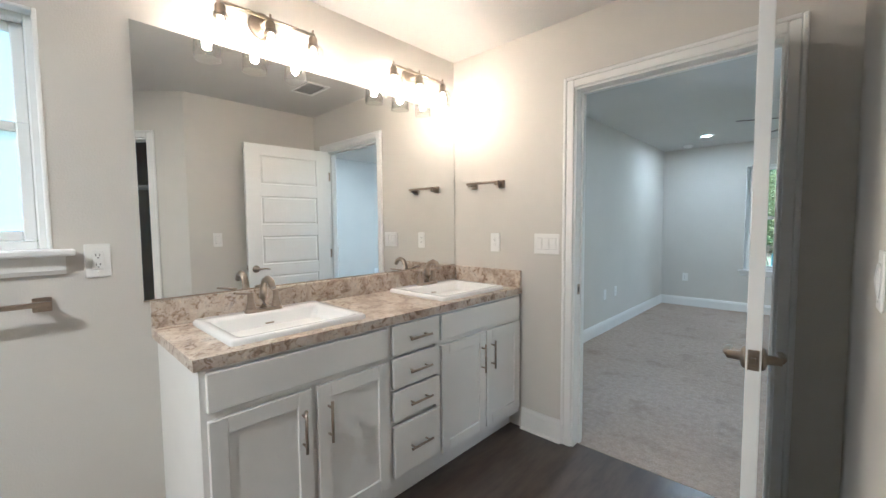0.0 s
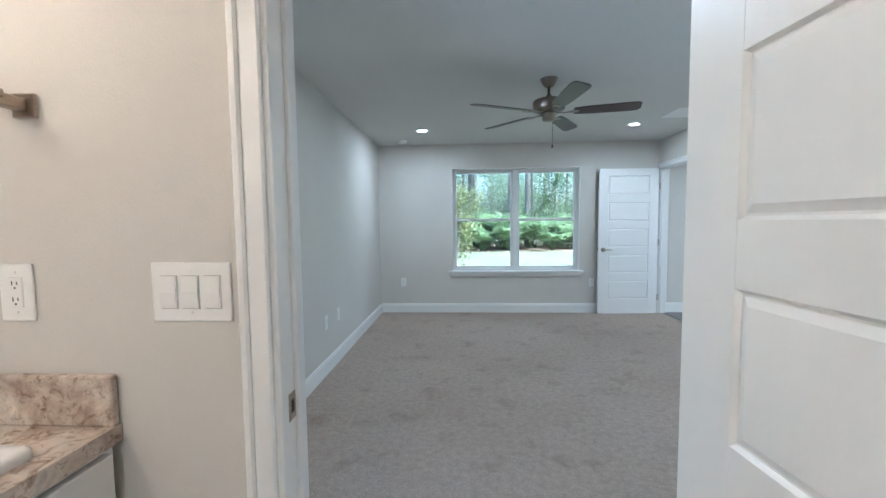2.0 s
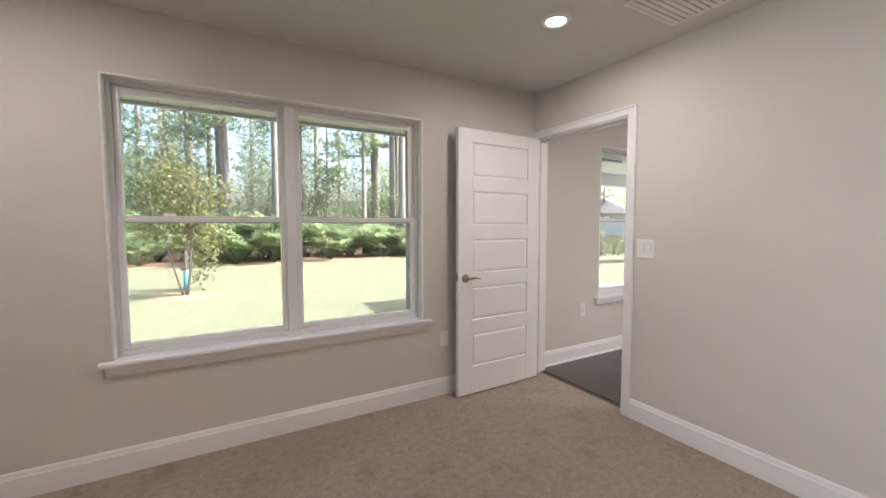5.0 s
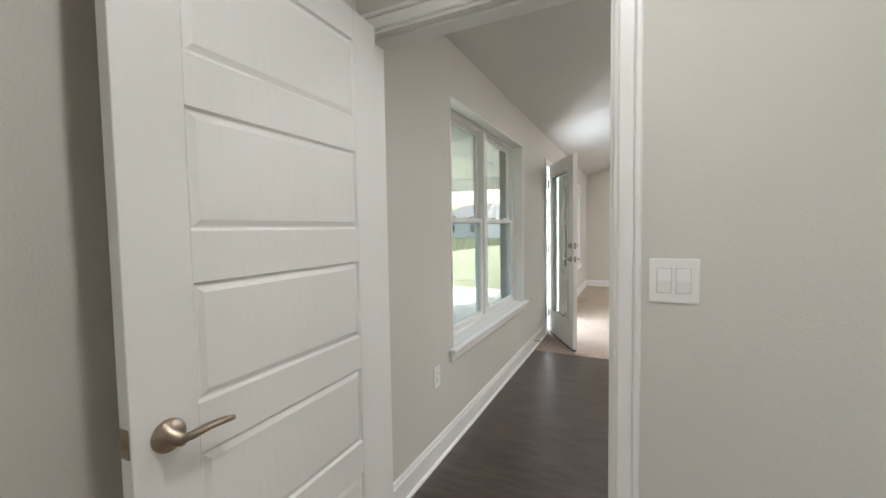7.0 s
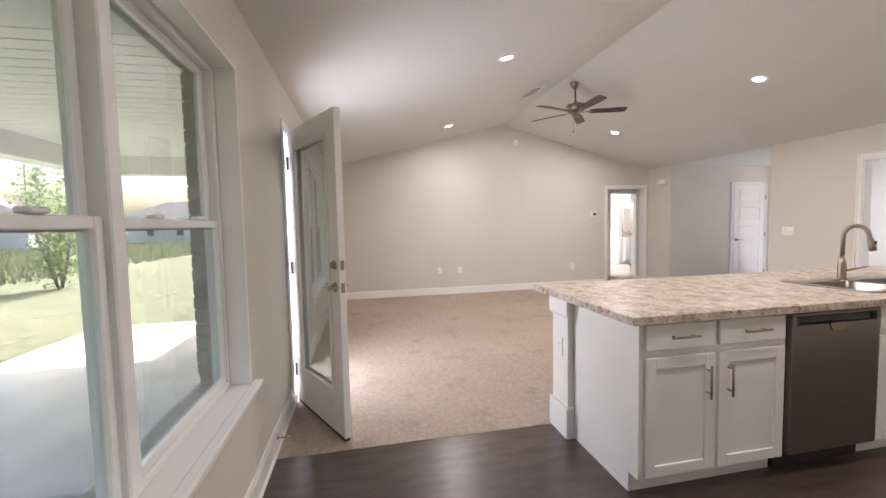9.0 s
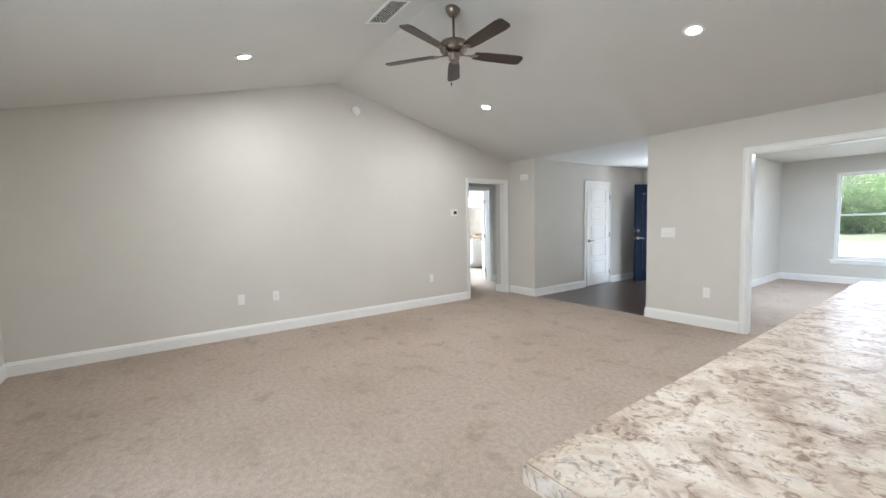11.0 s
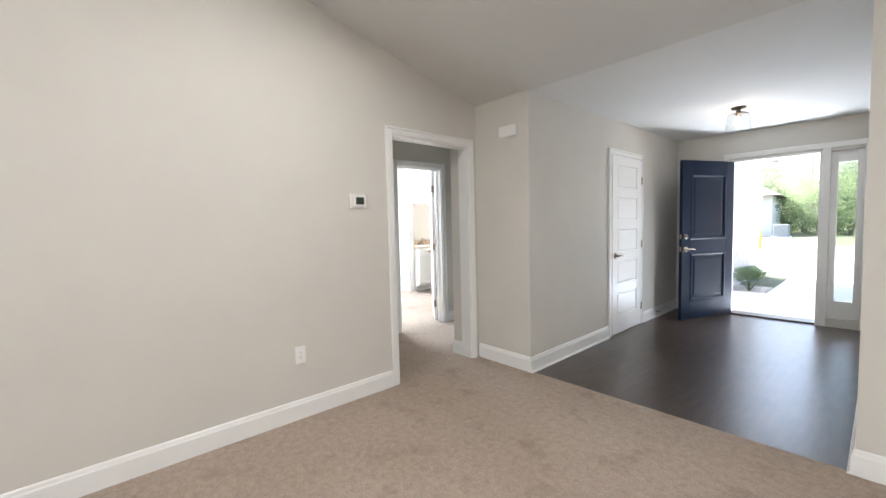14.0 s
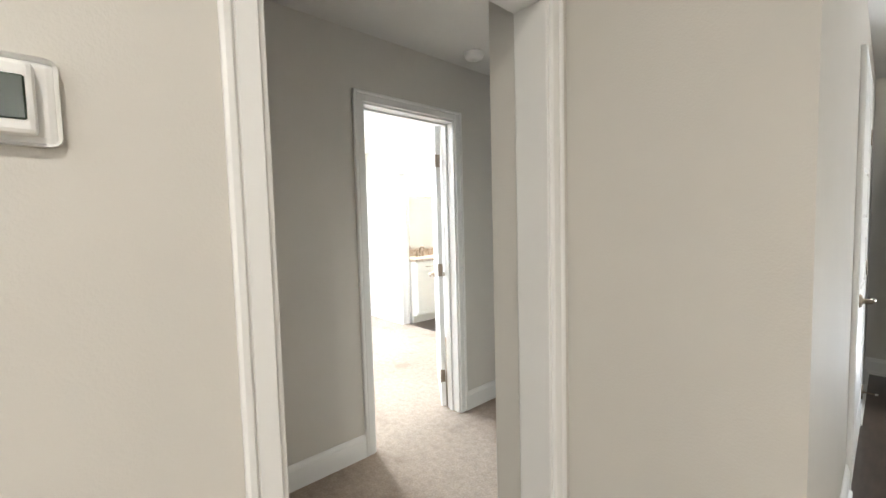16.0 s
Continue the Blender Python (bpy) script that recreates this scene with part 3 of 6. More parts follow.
# ---- door casings, jambs and baseboards ----
def cased(name, m, w, top, thick, both=True, stop=True, near=True):
    """Jamb and casings of an opening, centred on local x; y from 0 (near face) to thick (far face)."""
    j = 0.018
    bm = B()
    box(bm, -w / 2, -w / 2 + j, -0.003, thick + 0.003, 0, top, 0.002)
    box(bm, w / 2 - j, w / 2, -0.003, thick + 0.003, 0, top, 0.002)
    box(bm, -w / 2 + j, w / 2 - j, -0.003, thick + 0.003, top - j, top, 0.002)
    if stop:
        y = thick / 2
        box(bm, -w / 2 + j, -w / 2 + j + 0.011, y, y + 0.03, 0, top - j, 0.002)
        box(bm, w / 2 - j - 0.011, w / 2 - j, y, y + 0.03, 0, top - j, 0.002)
        box(bm, -w / 2 + j + 0.011, w / 2 - j - 0.011, y, y + 0.03, top - j - 0.011, top - j, 0.002)
    o = setting(name + "_jamb", bm, TRIM, "white painted door jamb", "door frame")
    o.matrix_basis = m
    cw = 0.062
    for side in ((0, 1) if both else ((0,) if near else (1,))):
        y0, y1 = (-0.016, 0.0) if side == 0 else (thick, thick + 0.016)
        b0, b1 = (-0.021, 0.0) if side == 0 else (thick, thick + 0.021)
        bm = B()
        i = w / 2 - 0.006
        for s in (-1, 1):
            box(bm, min(s * i, s * (i + cw * 0.68)), max(s * i, s * (i + cw * 0.68)), y0, y1, 0, top + cw * 0.68 - 0.006, 0.004)
            box(bm, min(s * (i + cw * 0.68), s * (i + cw)), max(s * (i + cw * 0.68), s * (i + cw)), b0, b1, 0, top + cw - 0.006, 0.005)
        box(bm, -i, i, y0, y1, top - 0.006, top + cw * 0.68 - 0.006, 0.004)
        box(bm, -i - cw * 0.68, i + cw * 0.68, b0, b1, top + cw * 0.68 - 0.006, top + cw - 0.006, 0.005)
        o = setting(name + "_casing", bm, TRIM, "white painted moulded door casing", "trim")
        o.matrix_basis = m


cased("door_1", pose(-0.5515, YB0, 0), 0.903, HEAD, 0.12)
cased("door_2", pose(XK, (6.435 + 7.335) / 2, 0, 0, 0, 90), 0.90, HEAD, 0.12)
cased("door_3", pose(XE, 1.324, 0, 0, 0, -90), 0.888, HEAD, 0.12, stop=False)
cased("door_4", pose(5.685, YS, 0, 0, 0, 180), 1.57, HEAD, 0.12, stop=False)
cased("door_5", pose(9.58, -1.135, 0, 0, 0, -90), 0.81, HEAD, 0.12)
cased("door_6", pose(11.47, 0.4625, 0, 0, 0, -90), 0.725, HEAD, 0.12)
cased("door_7", pose(13.415, -1.10, 0, 0, 0, 180), 0.87, HEAD, 0.12)
cased("door_8", SL @ pose(0.655, 0.0, 0), 0.71, HEAD, 0.10)
cased("door_9", pose(7.48, -1.85, 0, 0, 0, -90), 0.70, HEAD, 0.12, stop=False)

BASE_H, BASE_T = 0.135, 0.015


def base(x0, y0, x1, y1, side, shoe=False):
    """A baseboard along a wall face; side is the way into the room."""
    bm = B()
    prof = [(0, 0), (BASE_T, 0), (BASE_T, BASE_H - 0.03), (BASE_T * 0.75, BASE_H - 0.022), (BASE_T * 0.6, BASE_H - 0.008), (BASE_T * 0.3, BASE_H), (0, BASE_H)]
    if abs(y1 - y0) < 1e-6:
        prism(bm, [(y0 + side * u, v) for u, v in prof], "x", x0, x1)
        if shoe:
            prism(bm, [(y0 + side * u, v) for u, v in ((BASE_T, -0.008), (BASE_T + 0.014, -0.008), (BASE_T + 0.011, 0.008), (BASE_T, 0.014))], "x", x0, x1)
    else:
        prism(bm, [(x0 + side * u, v) for u, v in prof], "y", y0, y1)
        if shoe:
            prism(bm, [(x0 + side * u, v) for u, v in ((BASE_T, -0.008), (BASE_T + 0.014, -0.008), (BASE_T + 0.011, 0.008), (BASE_T, 0.014))], "y", y0, y1)
    setting("baseboard", bm, TRIM, "white painted baseboard", "baseboard")


C = 0.056
base(-1.33, YB0, -1.003 - C, YB0, -1, True)
base(-0.100 + C, YB0, 0.105, YB0, -1, True)
base(0.105, 1.20, 0.105, YB0 - 0.015, -1, True)
base(XW, -1.8, XW, 0.60, 1, True)
base(XWB, YB1, XWB, BYN, 1)
base(XWB + 0.015, BYN, XB, BYN, -1)
base(XB, YB1, XB, 6.435 - C, -1)
base(XWB + 0.015, YB1, -1.003 - C, YB1, 1)
base(-0.100 + C, YB1, XB - 0.015, YB1, 1)
base(XK, YN, PATIO[0] - 0.03, YN, -1, True)
base(PATIO[1] + 0.03, YN, XE, YN, -1)
base(XK, YS, XK, 6.435 - C, 1, True)
base(XE, 1.768 + C, XE, YN - 0.015, -1)
base(9.58, YS, XE - 0.015, YS, 1)
base(9.58, -0.73 + C, 9.58, YS + 0.015, -1, True)
base(9.58, -2.85, 9.58, -1.54 - C, -1, True)
base(6.47 + C, YS, 7.60, YS, 1)
base(7.60, -2.85, 7.60, YS + 0.015, 1, True)
base(XK, YS, 4.90 - C, YS, 1, True)
base(11.47, 0.825 + C, 11.47, 1.95, -1)
base(11.47, -1.0, 11.47, 0.10 - C, -1)
base(XE + 0.12, 0.88, 10.45, 0.88, 1)
base(10.45, -1.0, 10.45, 0.895, 1)
base(11.59, -1.10, 12.98 - C, -1.10, 1)
base(13.85 + C, -1.10, 14.90, -1.10, 1)
base(14.90, -1.10, 14.90, 4.0, -1)
base(7.48, -1.5 + C, 7.48, YS - 0.12, -1)
base(7.48, YD, 7.48, -2.2 - C, -1)
base(XB, YD, 7.465, YD, 1)
base(9.0, -2.85, 9.58, -2.85, 1, True)


# ---- doors ----
def lever(parent, x, y, z, side, point, material=NICKEL):
    """Rosette and lever; side is the face's way (+1 or -1 in y), point the lever's way in x."""
    bm = B()
    lathe(bm, [(0, 0), (0.033, 0), (0.033, 0.004), (0.029, 0.010), (0.014, 0.013), (0.012, 0.045), (0, 0.047)], 22, Matrix.Rotation(radians(-90 * side), 4, "X"))
    tube(bm, [(0, side * 0.040, 0), (point * 0.02, side * 0.046, 0.001), (point * 0.05, side * 0.047, 0.004), (point * 0.085, side * 0.044, 0.0), (point * 0.112, side * 0.040, -0.006)], [0.010, 0.0105, 0.010, 0.009, 0.007], 10, 0.8)
    return part("door_handle", bm, material, parent, "brushed nickel lever handle", Matrix.Translation((x, y, z)))


def deadbolt(parent, x, y, z, side, turn=True):
    bm = B()
    lathe(bm, [(0, 0), (0.030, 0), (0.030, 0.005), (0.026, 0.012), (0, 0.014)], 22, Matrix.Rotation(radians(-90 * side), 4, "X"))
    if turn:
        box(bm, -0.006, 0.006, min(side * 0.012, side * 0.030), max(side * 0.012, side * 0.030), -0.017, 0.017, 0.003)
    part("deadbolt", bm, NICKEL, parent, "", Matrix.Translation((x, y, z)))


def hinge(parent, z, y, x=0.0):
    bm = B()
    lathe(bm, [(0, -0.046), (0.007, -0.045), (0.007, 0.045), (0, 0.046)], 10)
    box(bm, -0.002, 0.002, -0.030, 0.0, -0.044, 0.044)
    box(bm, -0.030, 0.0, -0.002, 0.002, -0.044, 0.044)
    part("hinge", bm, NICKEL, parent, "", Matrix.Translation((x, y, z)))


def panel_door(name, m, w, h=2.03, t=0.035, label="white five-panel interior door", hinge_y=0.0):
    """Hinge edge at local x = 0, leaf to +x, thickness from y = 0 to y = t; z from 0.012."""
    d = thing(name, m, label, "door", "", "structure")
    z0 = 0.012
    st, top, rail, ph = 0.128, 0.098, 0.108, 0.258
    bm = B()
    box(bm, 0, st, 0, t, z0, z0 + h, 0.0015)
    box(bm, w - st, w, 0, t, z0, z0 + h, 0.0015)
    zs = []
    z = z0 + h - top
    box(bm, st, w - st, 0.0003, t - 0.0003, z, z0 + h)
    for k in range(5):
        zs.append((z - ph, z))
        z -= ph
        low = z0 if k == 4 else z - rail
        box(bm, st, w - st, 0.0003, t - 0.0003, low, z)
        z -= rail
    part("door_leaf", bm, DOORP, d)
    for a, b in zs:
        bm = B()
        # recessed field with sloped edges on both faces
        for s, y in ((1, 0.0), (-1, t)):
            x0, x1 = st, w - st
            o0 = [(x0, a), (x1, a), (x1, b), (x0, b)]
            i0 = [(x0 + 0.006, a + 0.006), (x1 - 0.006, a + 0.006), (x1 - 0.006, b - 0.006), (x0 + 0.006, b - 0.006)]
            j0 = [(x0 + 0.010, a + 0.010), (x1 - 0.010, a + 0.010), (x1 - 0.010, b - 0.010), (x0 + 0.010, b - 0.010)]
            k0 = [(x0 + 0.024, a + 0.024), (x1 - 0.024, a + 0.024), (x1 - 0.024, b - 0.024), (x0 + 0.024, b - 0.024)]
            rings = [[bm.verts.new((u, y + s * dep, v)) for u, v in o] for o, dep in ((o0, 0.0005), (i0, 0.008), (j0, 0.008), (k0, 0.002))]
            for r0, r1 in zip(rings, rings[1:]):
                for q in range(4):
                    bm.faces.new((r0[q], r0[(q + 1) % 4], r1[(q + 1) % 4], r1[q]))
            bm.faces.new(rings[-1])
        part("panel", bm, DOORP, d)
    lx = w - 0.065
    lever(d, lx, t, 0.918, 1, -1)
    lever(d, lx, 0, 0.918, -1, -1)
    bm = B()
    box(bm, w - 0.0005, w + 0.002, t / 2 - 0.013, t / 2 + 0.013, 0.90, 0.957, 0.001)
    box(bm, w + 0.001, w + 0.010, t / 2 - 0.006, t / 2 + 0.006, 0.921, 0.936, 0.002)
    part("latch", bm, NICKEL, d)
    for hz in (0.24, 1.02, 1.80):
        hinge(d, hz, hinge_y, -0.004)
    return d


# main bath door, open into the bath; hinged at the east jamb
panel_door("door_1", pose(-0.190, 2.372, 0, 0, 0, -85.3), 0.785, hinge_y=0.035, label="white five-panel door standing open into the bath")
# bedroom door, open into the bedroom against the window wall
panel_door("door_2", pose(2.115, 7.272, 0, 0, 0, 181.5), 0.82, hinge_y=0.0, label="white five-panel door open against the window wall")
# foyer closet, shut
panel_door("door_5", pose(9.595, -1.52, 0, 0, 0, 90), 0.775, hinge_y=0.035, label="white five-panel closet door, shut")
# second bedroom, open inwards
panel_door("door_6", pose(11.60, 0.122, 0, 0, 0, -37.5), 0.685, hinge_y=0.035, label="white five-panel door open into a bright bedroom")


def glazed_door(name, m, w, h=2.04, t=0.044):
    d = thing(name, m, "white glazed patio door standing open into the room", "door", "", "structure")
    z0 = 0.03
    st, bot, top = 0.13, 0.26, 0.14
    bm = B()
    box(bm, 0, st, 0, t, z0, z0 + h, 0.002)
    box(bm, w - st, w, 0, t, z0, z0 + h, 0.002)
    box(bm, st, w - st, 0.0003, t - 0.0003, z0, z0 + bot)
    box(bm, st, w - st, 0.0003, t - 0.0003, z0 + h - top, z0 + h)
    part("door_leaf", bm, DOORP, d)
    bm = B()
    a, b = z0 + bot, z0 + h - top
    for y0, y1 in ((-0.010, 0.006), (t - 0.006, t + 0.010)):
        box(bm, st - 0.012, st + 0.022, y0, y1, a - 0.012, b + 0.012, 0.004)
        box(bm, w - st - 0.022, w - st + 0.012, y0, y1, a - 0.012, b + 0.012, 0.004)
        box(bm, st + 0.022, w - st - 0.022, y0 + 0.0005, y1 - 0.0005, a - 0.012, a + 0.022, 0.004)
        box(bm, st + 0.022, w - st - 0.022, y0 + 0.0005, y1 - 0.0005, b - 0.022, b + 0.012, 0.004)
    part("glazing_bead", bm, TRIM, d)
    bm = B()
    box(bm, st + 0.001, w - st - 0.001, t / 2 - 0.003, t / 2 + 0.003, a + 0.001, b - 0.001)
    p = part("pane", bm, GLASS, d)
    p.visible_shadow = False
    for s, y in ((1, t), (-1, 0)):
        lever(d, w - 0.06, y, 0.98, s, -1)
        deadbolt(d, w - 0.06, y, 1.12, s)
    bm = B()
    for z in (0.98, 1.12):
        box(bm, w - 0.0005, w + 0.002, t / 2 - 0.013, t / 2 + 0.013, z - 0.03, z + 0.03, 0.001)
    part("latch", bm, NICKEL, d)
    for hz in (0.26, 1.05, 1.84):
        bm = B()
        lathe(bm, [(0, -0.052), (0.0085, -0.05), (0.0085, 0.05), (0, 0.052)], 10)
        box(bm, -0.034, 0.0, -0.0015, 0.0015, -0.048, 0.048)
        box(bm, 0.0, 0.030, 0.001, 0.004, -0.048, 0.048)
        part("hinge", bm, BRONZE, d, "dark bronze door hinge", Matrix.Translation((-0.004, -0.003, hz)))
    bm = B()
    box(bm, 0.01, w - 0.01, 0.006, t - 0.006, 0.008, 0.03)
    part("door_sweep", bm, RUBBER, d)
    return d


PD = math.degrees(math.atan2(6.985 - 7.375, 5.167 - 5.885))
glazed_door("door_10", pose(5.885, 7.375, 0, 0, 0, PD), 0.815)
bm = B()
w0, w1 = PATIO[0], PATIO[1]
box(bm, w0, w0 + 0.022, YN - 0.012, YN + 0.14, 0.0, 2.09, 0.002)
box(bm, w1 - 0.022, w1, YN - 0.012, YN + 0.14, 0.0, 2.09, 0.002)
box(bm, w0 + 0.022, w1 - 0.022, YN - 0.012, YN + 0.14, 2.068, 2.09, 0.002)
box(bm, w0 + 0.022, w0 + 0.034, YN + 0.06, YN + 0.14, 0.02, 2.068, 0.002)
box(bm, w1 - 0.034, w1 - 0.022, YN + 0.06, YN + 0.14, 0.02, 2.068, 0.002)
setting("door_10_jamb", bm, TRIM, "white painted patio door frame", "door frame")
bm = B()
box(bm, w0 + 0.022, w1 - 0.022, YN - 0.01, YN + 0.22, 0.0, 0.022, 0.004)
setting("door_10_threshold", bm, NICKEL, "metal door threshold", "threshold")
for u0, u1, side in ((w0 - 0.055, w0, 1), (w1, w1 + 0.055, 1)):
    bm = B()
    box(bm, u0, u1, YN - 0.016, YN, 0.0, 2.09, 0.004)
    if u0 < w0:
        box(bm, w0 - 0.055, w1 + 0.055, YN - 0.0165, YN, 2.09, 2.15, 0.004)
    setting("door_10_casing", bm, TRIM, "white painted door casing", "trim")


def entry_door(m, w=0.905, h=2.03, t=0.044):
    d = thing("door_11", m, "navy blue two-panel front door standing open", "door", "", "structure")
    z0 = 0.025
    st = 0.14
    rows = [(z0 + 0.22, z0 + 0.86), (z0 + 1.02, z0 + h - 0.16)]
    bm = B()
    box(bm, 0, st, 0, t, z0, z0 + h, 0.002)
    box(bm, w - st, w, 0, t, z0, z0 + h, 0.002)
    for a, b in ((z0, rows[0][0]), (rows[0][1], rows[1][0]), (rows[1][1], z0 + h)):
        box(bm, st, w - st, 0.0003, t - 0.0003, a, b)
    part("door_leaf", bm, NAVY, d)
    for a, b in rows:
        bm = B()
        for s, y in ((1, 0.0), (-1, t)):
            rings = []
            for g, dep in ((0, 0.0005), (0.012, -0.006), (0.03, -0.006), (0.045, 0.008), (0.06, 0.008), (0.085, 0.002)):
                o = [(st + g, a + g), (w - st - g, a + g), (w - st - g, b - g), (st + g, b - g)]
                rings.append([bm.verts.new((u, y + s * dep, v)) for u, v in o])
            for r0, r1 in zip(rings, rings[1:]):
                for q in range(4):
                    bm.faces.new((r0[q], r0[(q + 1) % 4], r1[(q + 1) % 4], r1[q]))
            bm.faces.new(rings[-1])
        part("panel", bm, NAVY, d)
    for s, y in ((1, t), (-1, 0)):
        lever(d, w - 0.06, y, 0.93, s, -1)
        deadbolt(d, w - 0.06, y, 1.09, s)
    bm = B()
    for z in (0.93, 1.09):
        box(bm, w - 0.0005, w + 0.002, t / 2 - 0.013, t / 2 + 0.013, z - 0.03, z + 0.03, 0.001)
    part("latch", bm, NICKEL, d)
    for hz in (0.26, 1.05, 1.84):
        hinge(d, hz, 0.0, -0.006)
    bm = B()
    box(bm, 0.005, w - 0.005, 0.003, t - 0.003, 0.006, 0.025)
    part("door_sweep", bm, RUBBER, d)


entry_door(pose(8.925, -2.83, 0, 0, 0, math.degrees(math.atan2(0.80, 0.345))))
bm = B()
box(bm, 8.04, 8.065, -3.05, -2.84, 0.0, 2.075, 0.002)
box(bm, 8.93, 8.955, -3.05, -2.84, 0.0, 2.075, 0.002)
box(bm, 8.065, 8.93, -3.05, -2.84, 2.05, 2.075, 0.002)
box(bm, 7.975, 8.04, -3.0, -2.83, 0.0, 2.10, 0.004)
box(bm, 8.955, 9.01, -2.866, -2.83, 0.0, 2.10, 0.004)
box(bm, 7.64, 9.01, -2.8665, -2.83, 2.10, 2.16, 0.004)
box(bm, 7.64, 7.70, -2.866, -2.83, 0.0, 2.10, 0.004)
setting("door_11_frame", bm, TRIM, "white painted entry frame", "door frame")
sl = thing("window_8", pose(7.835, -2.94, 0), "narrow white sidelight window beside the entry", "window", "", "structure")
bm = B()
box(bm, -0.135, -0.078, -0.03, 0.03, 0.10, 2.06, 0.003)
box(bm, 0.078, 0.135, -0.03, 0.03, 0.10, 2.06, 0.003)
box(bm, -0.078, 0.078, -0.029, 0.029, 0.10, 0.30, 0.003)
box(bm, -0.078, 0.078, -0.029, 0.029, 1.93, 2.06, 0.003)
part("window_frame", bm, TRIM, sl)
bm = B()
box(bm, -0.078, 0.078, -0.004, 0.004, 0.30, 1.93)
part("pane", bm, GLASS, sl).visible_shadow = False
bm = B()
box(bm, 8.065, 8.93, -3.08, -2.86, -0.008, 0.018, 0.004)
setting("door_11_threshold", bm, BRONZE, "dark metal door threshold", "threshold")
for x, y, z, turn in ((-0.985, 2.425, 0.925, 0), (XB + 0.045, 6.453, 0.93, 90)):
    sp = thing("strike_plate", pose(x, y, z, 0, 0, turn), "small nickel strike plate on a door jamb", "strike plate", "strike plates")
    bm = B()
    box(bm, -0.0005, 0.002, -0.016, 0.016, -0.030, 0.030, 0.0008)
    part("plate", bm, NICKEL, sp)
    bm = B()
    box(bm, 0.0015, 0.0026, -0.007, 0.007, -0.014, 0.014)
    part("latch_hole", bm, DARK, sp)

# ---- lamps, fans and ceiling fittings ----
def slope_tilt(y):
    return math.degrees(math.atan(SLOPE)) * (1 if y < RIDGE_Y else -1)


# seen fittings and added ones out of view share this build
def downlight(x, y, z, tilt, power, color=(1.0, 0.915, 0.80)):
    t = thing("recessed_light", pose(x, y, z, tilt), "round white recessed ceiling light, lit; some are added out of view", "ceiling light", "recessed lights")
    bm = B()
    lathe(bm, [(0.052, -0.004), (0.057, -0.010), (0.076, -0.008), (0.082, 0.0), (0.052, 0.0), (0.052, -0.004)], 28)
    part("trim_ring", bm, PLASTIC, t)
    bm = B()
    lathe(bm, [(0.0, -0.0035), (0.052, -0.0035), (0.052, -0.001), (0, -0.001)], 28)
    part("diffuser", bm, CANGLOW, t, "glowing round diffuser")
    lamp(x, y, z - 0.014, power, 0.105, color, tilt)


for x, y in ((-1.09, 6.45), (1.39, 6.36), (-1.105, 3.48), (1.39, 3.48)):
    downlight(x, y, CH, 0, CAN_BED)
# the last two, over the kitchen, are added out of view
for x, y in ((6.36, 2.51), (8.89, 2.51), (9.03, 5.42), (6.40, 5.42), (3.7, 5.42), (3.7, 2.51)):
    downlight(x, y, vault_z(y), slope_tilt(y), CAN_LIVING)


# added lights, out of view; their cool colour stands in for window daylight
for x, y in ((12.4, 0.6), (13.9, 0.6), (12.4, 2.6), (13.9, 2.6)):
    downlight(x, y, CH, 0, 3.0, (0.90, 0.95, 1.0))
# cool pair added out of view, as extra daylight for the dining room
for x, y in ((4.0, -1.9), (5.9, -1.9)):
    downlight(x, y, CH, 0, 10, (0.90, 0.95, 1.0))
# added light, out of view, brightens the bath away from the vanity bulbs
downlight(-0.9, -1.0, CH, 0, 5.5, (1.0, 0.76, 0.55))


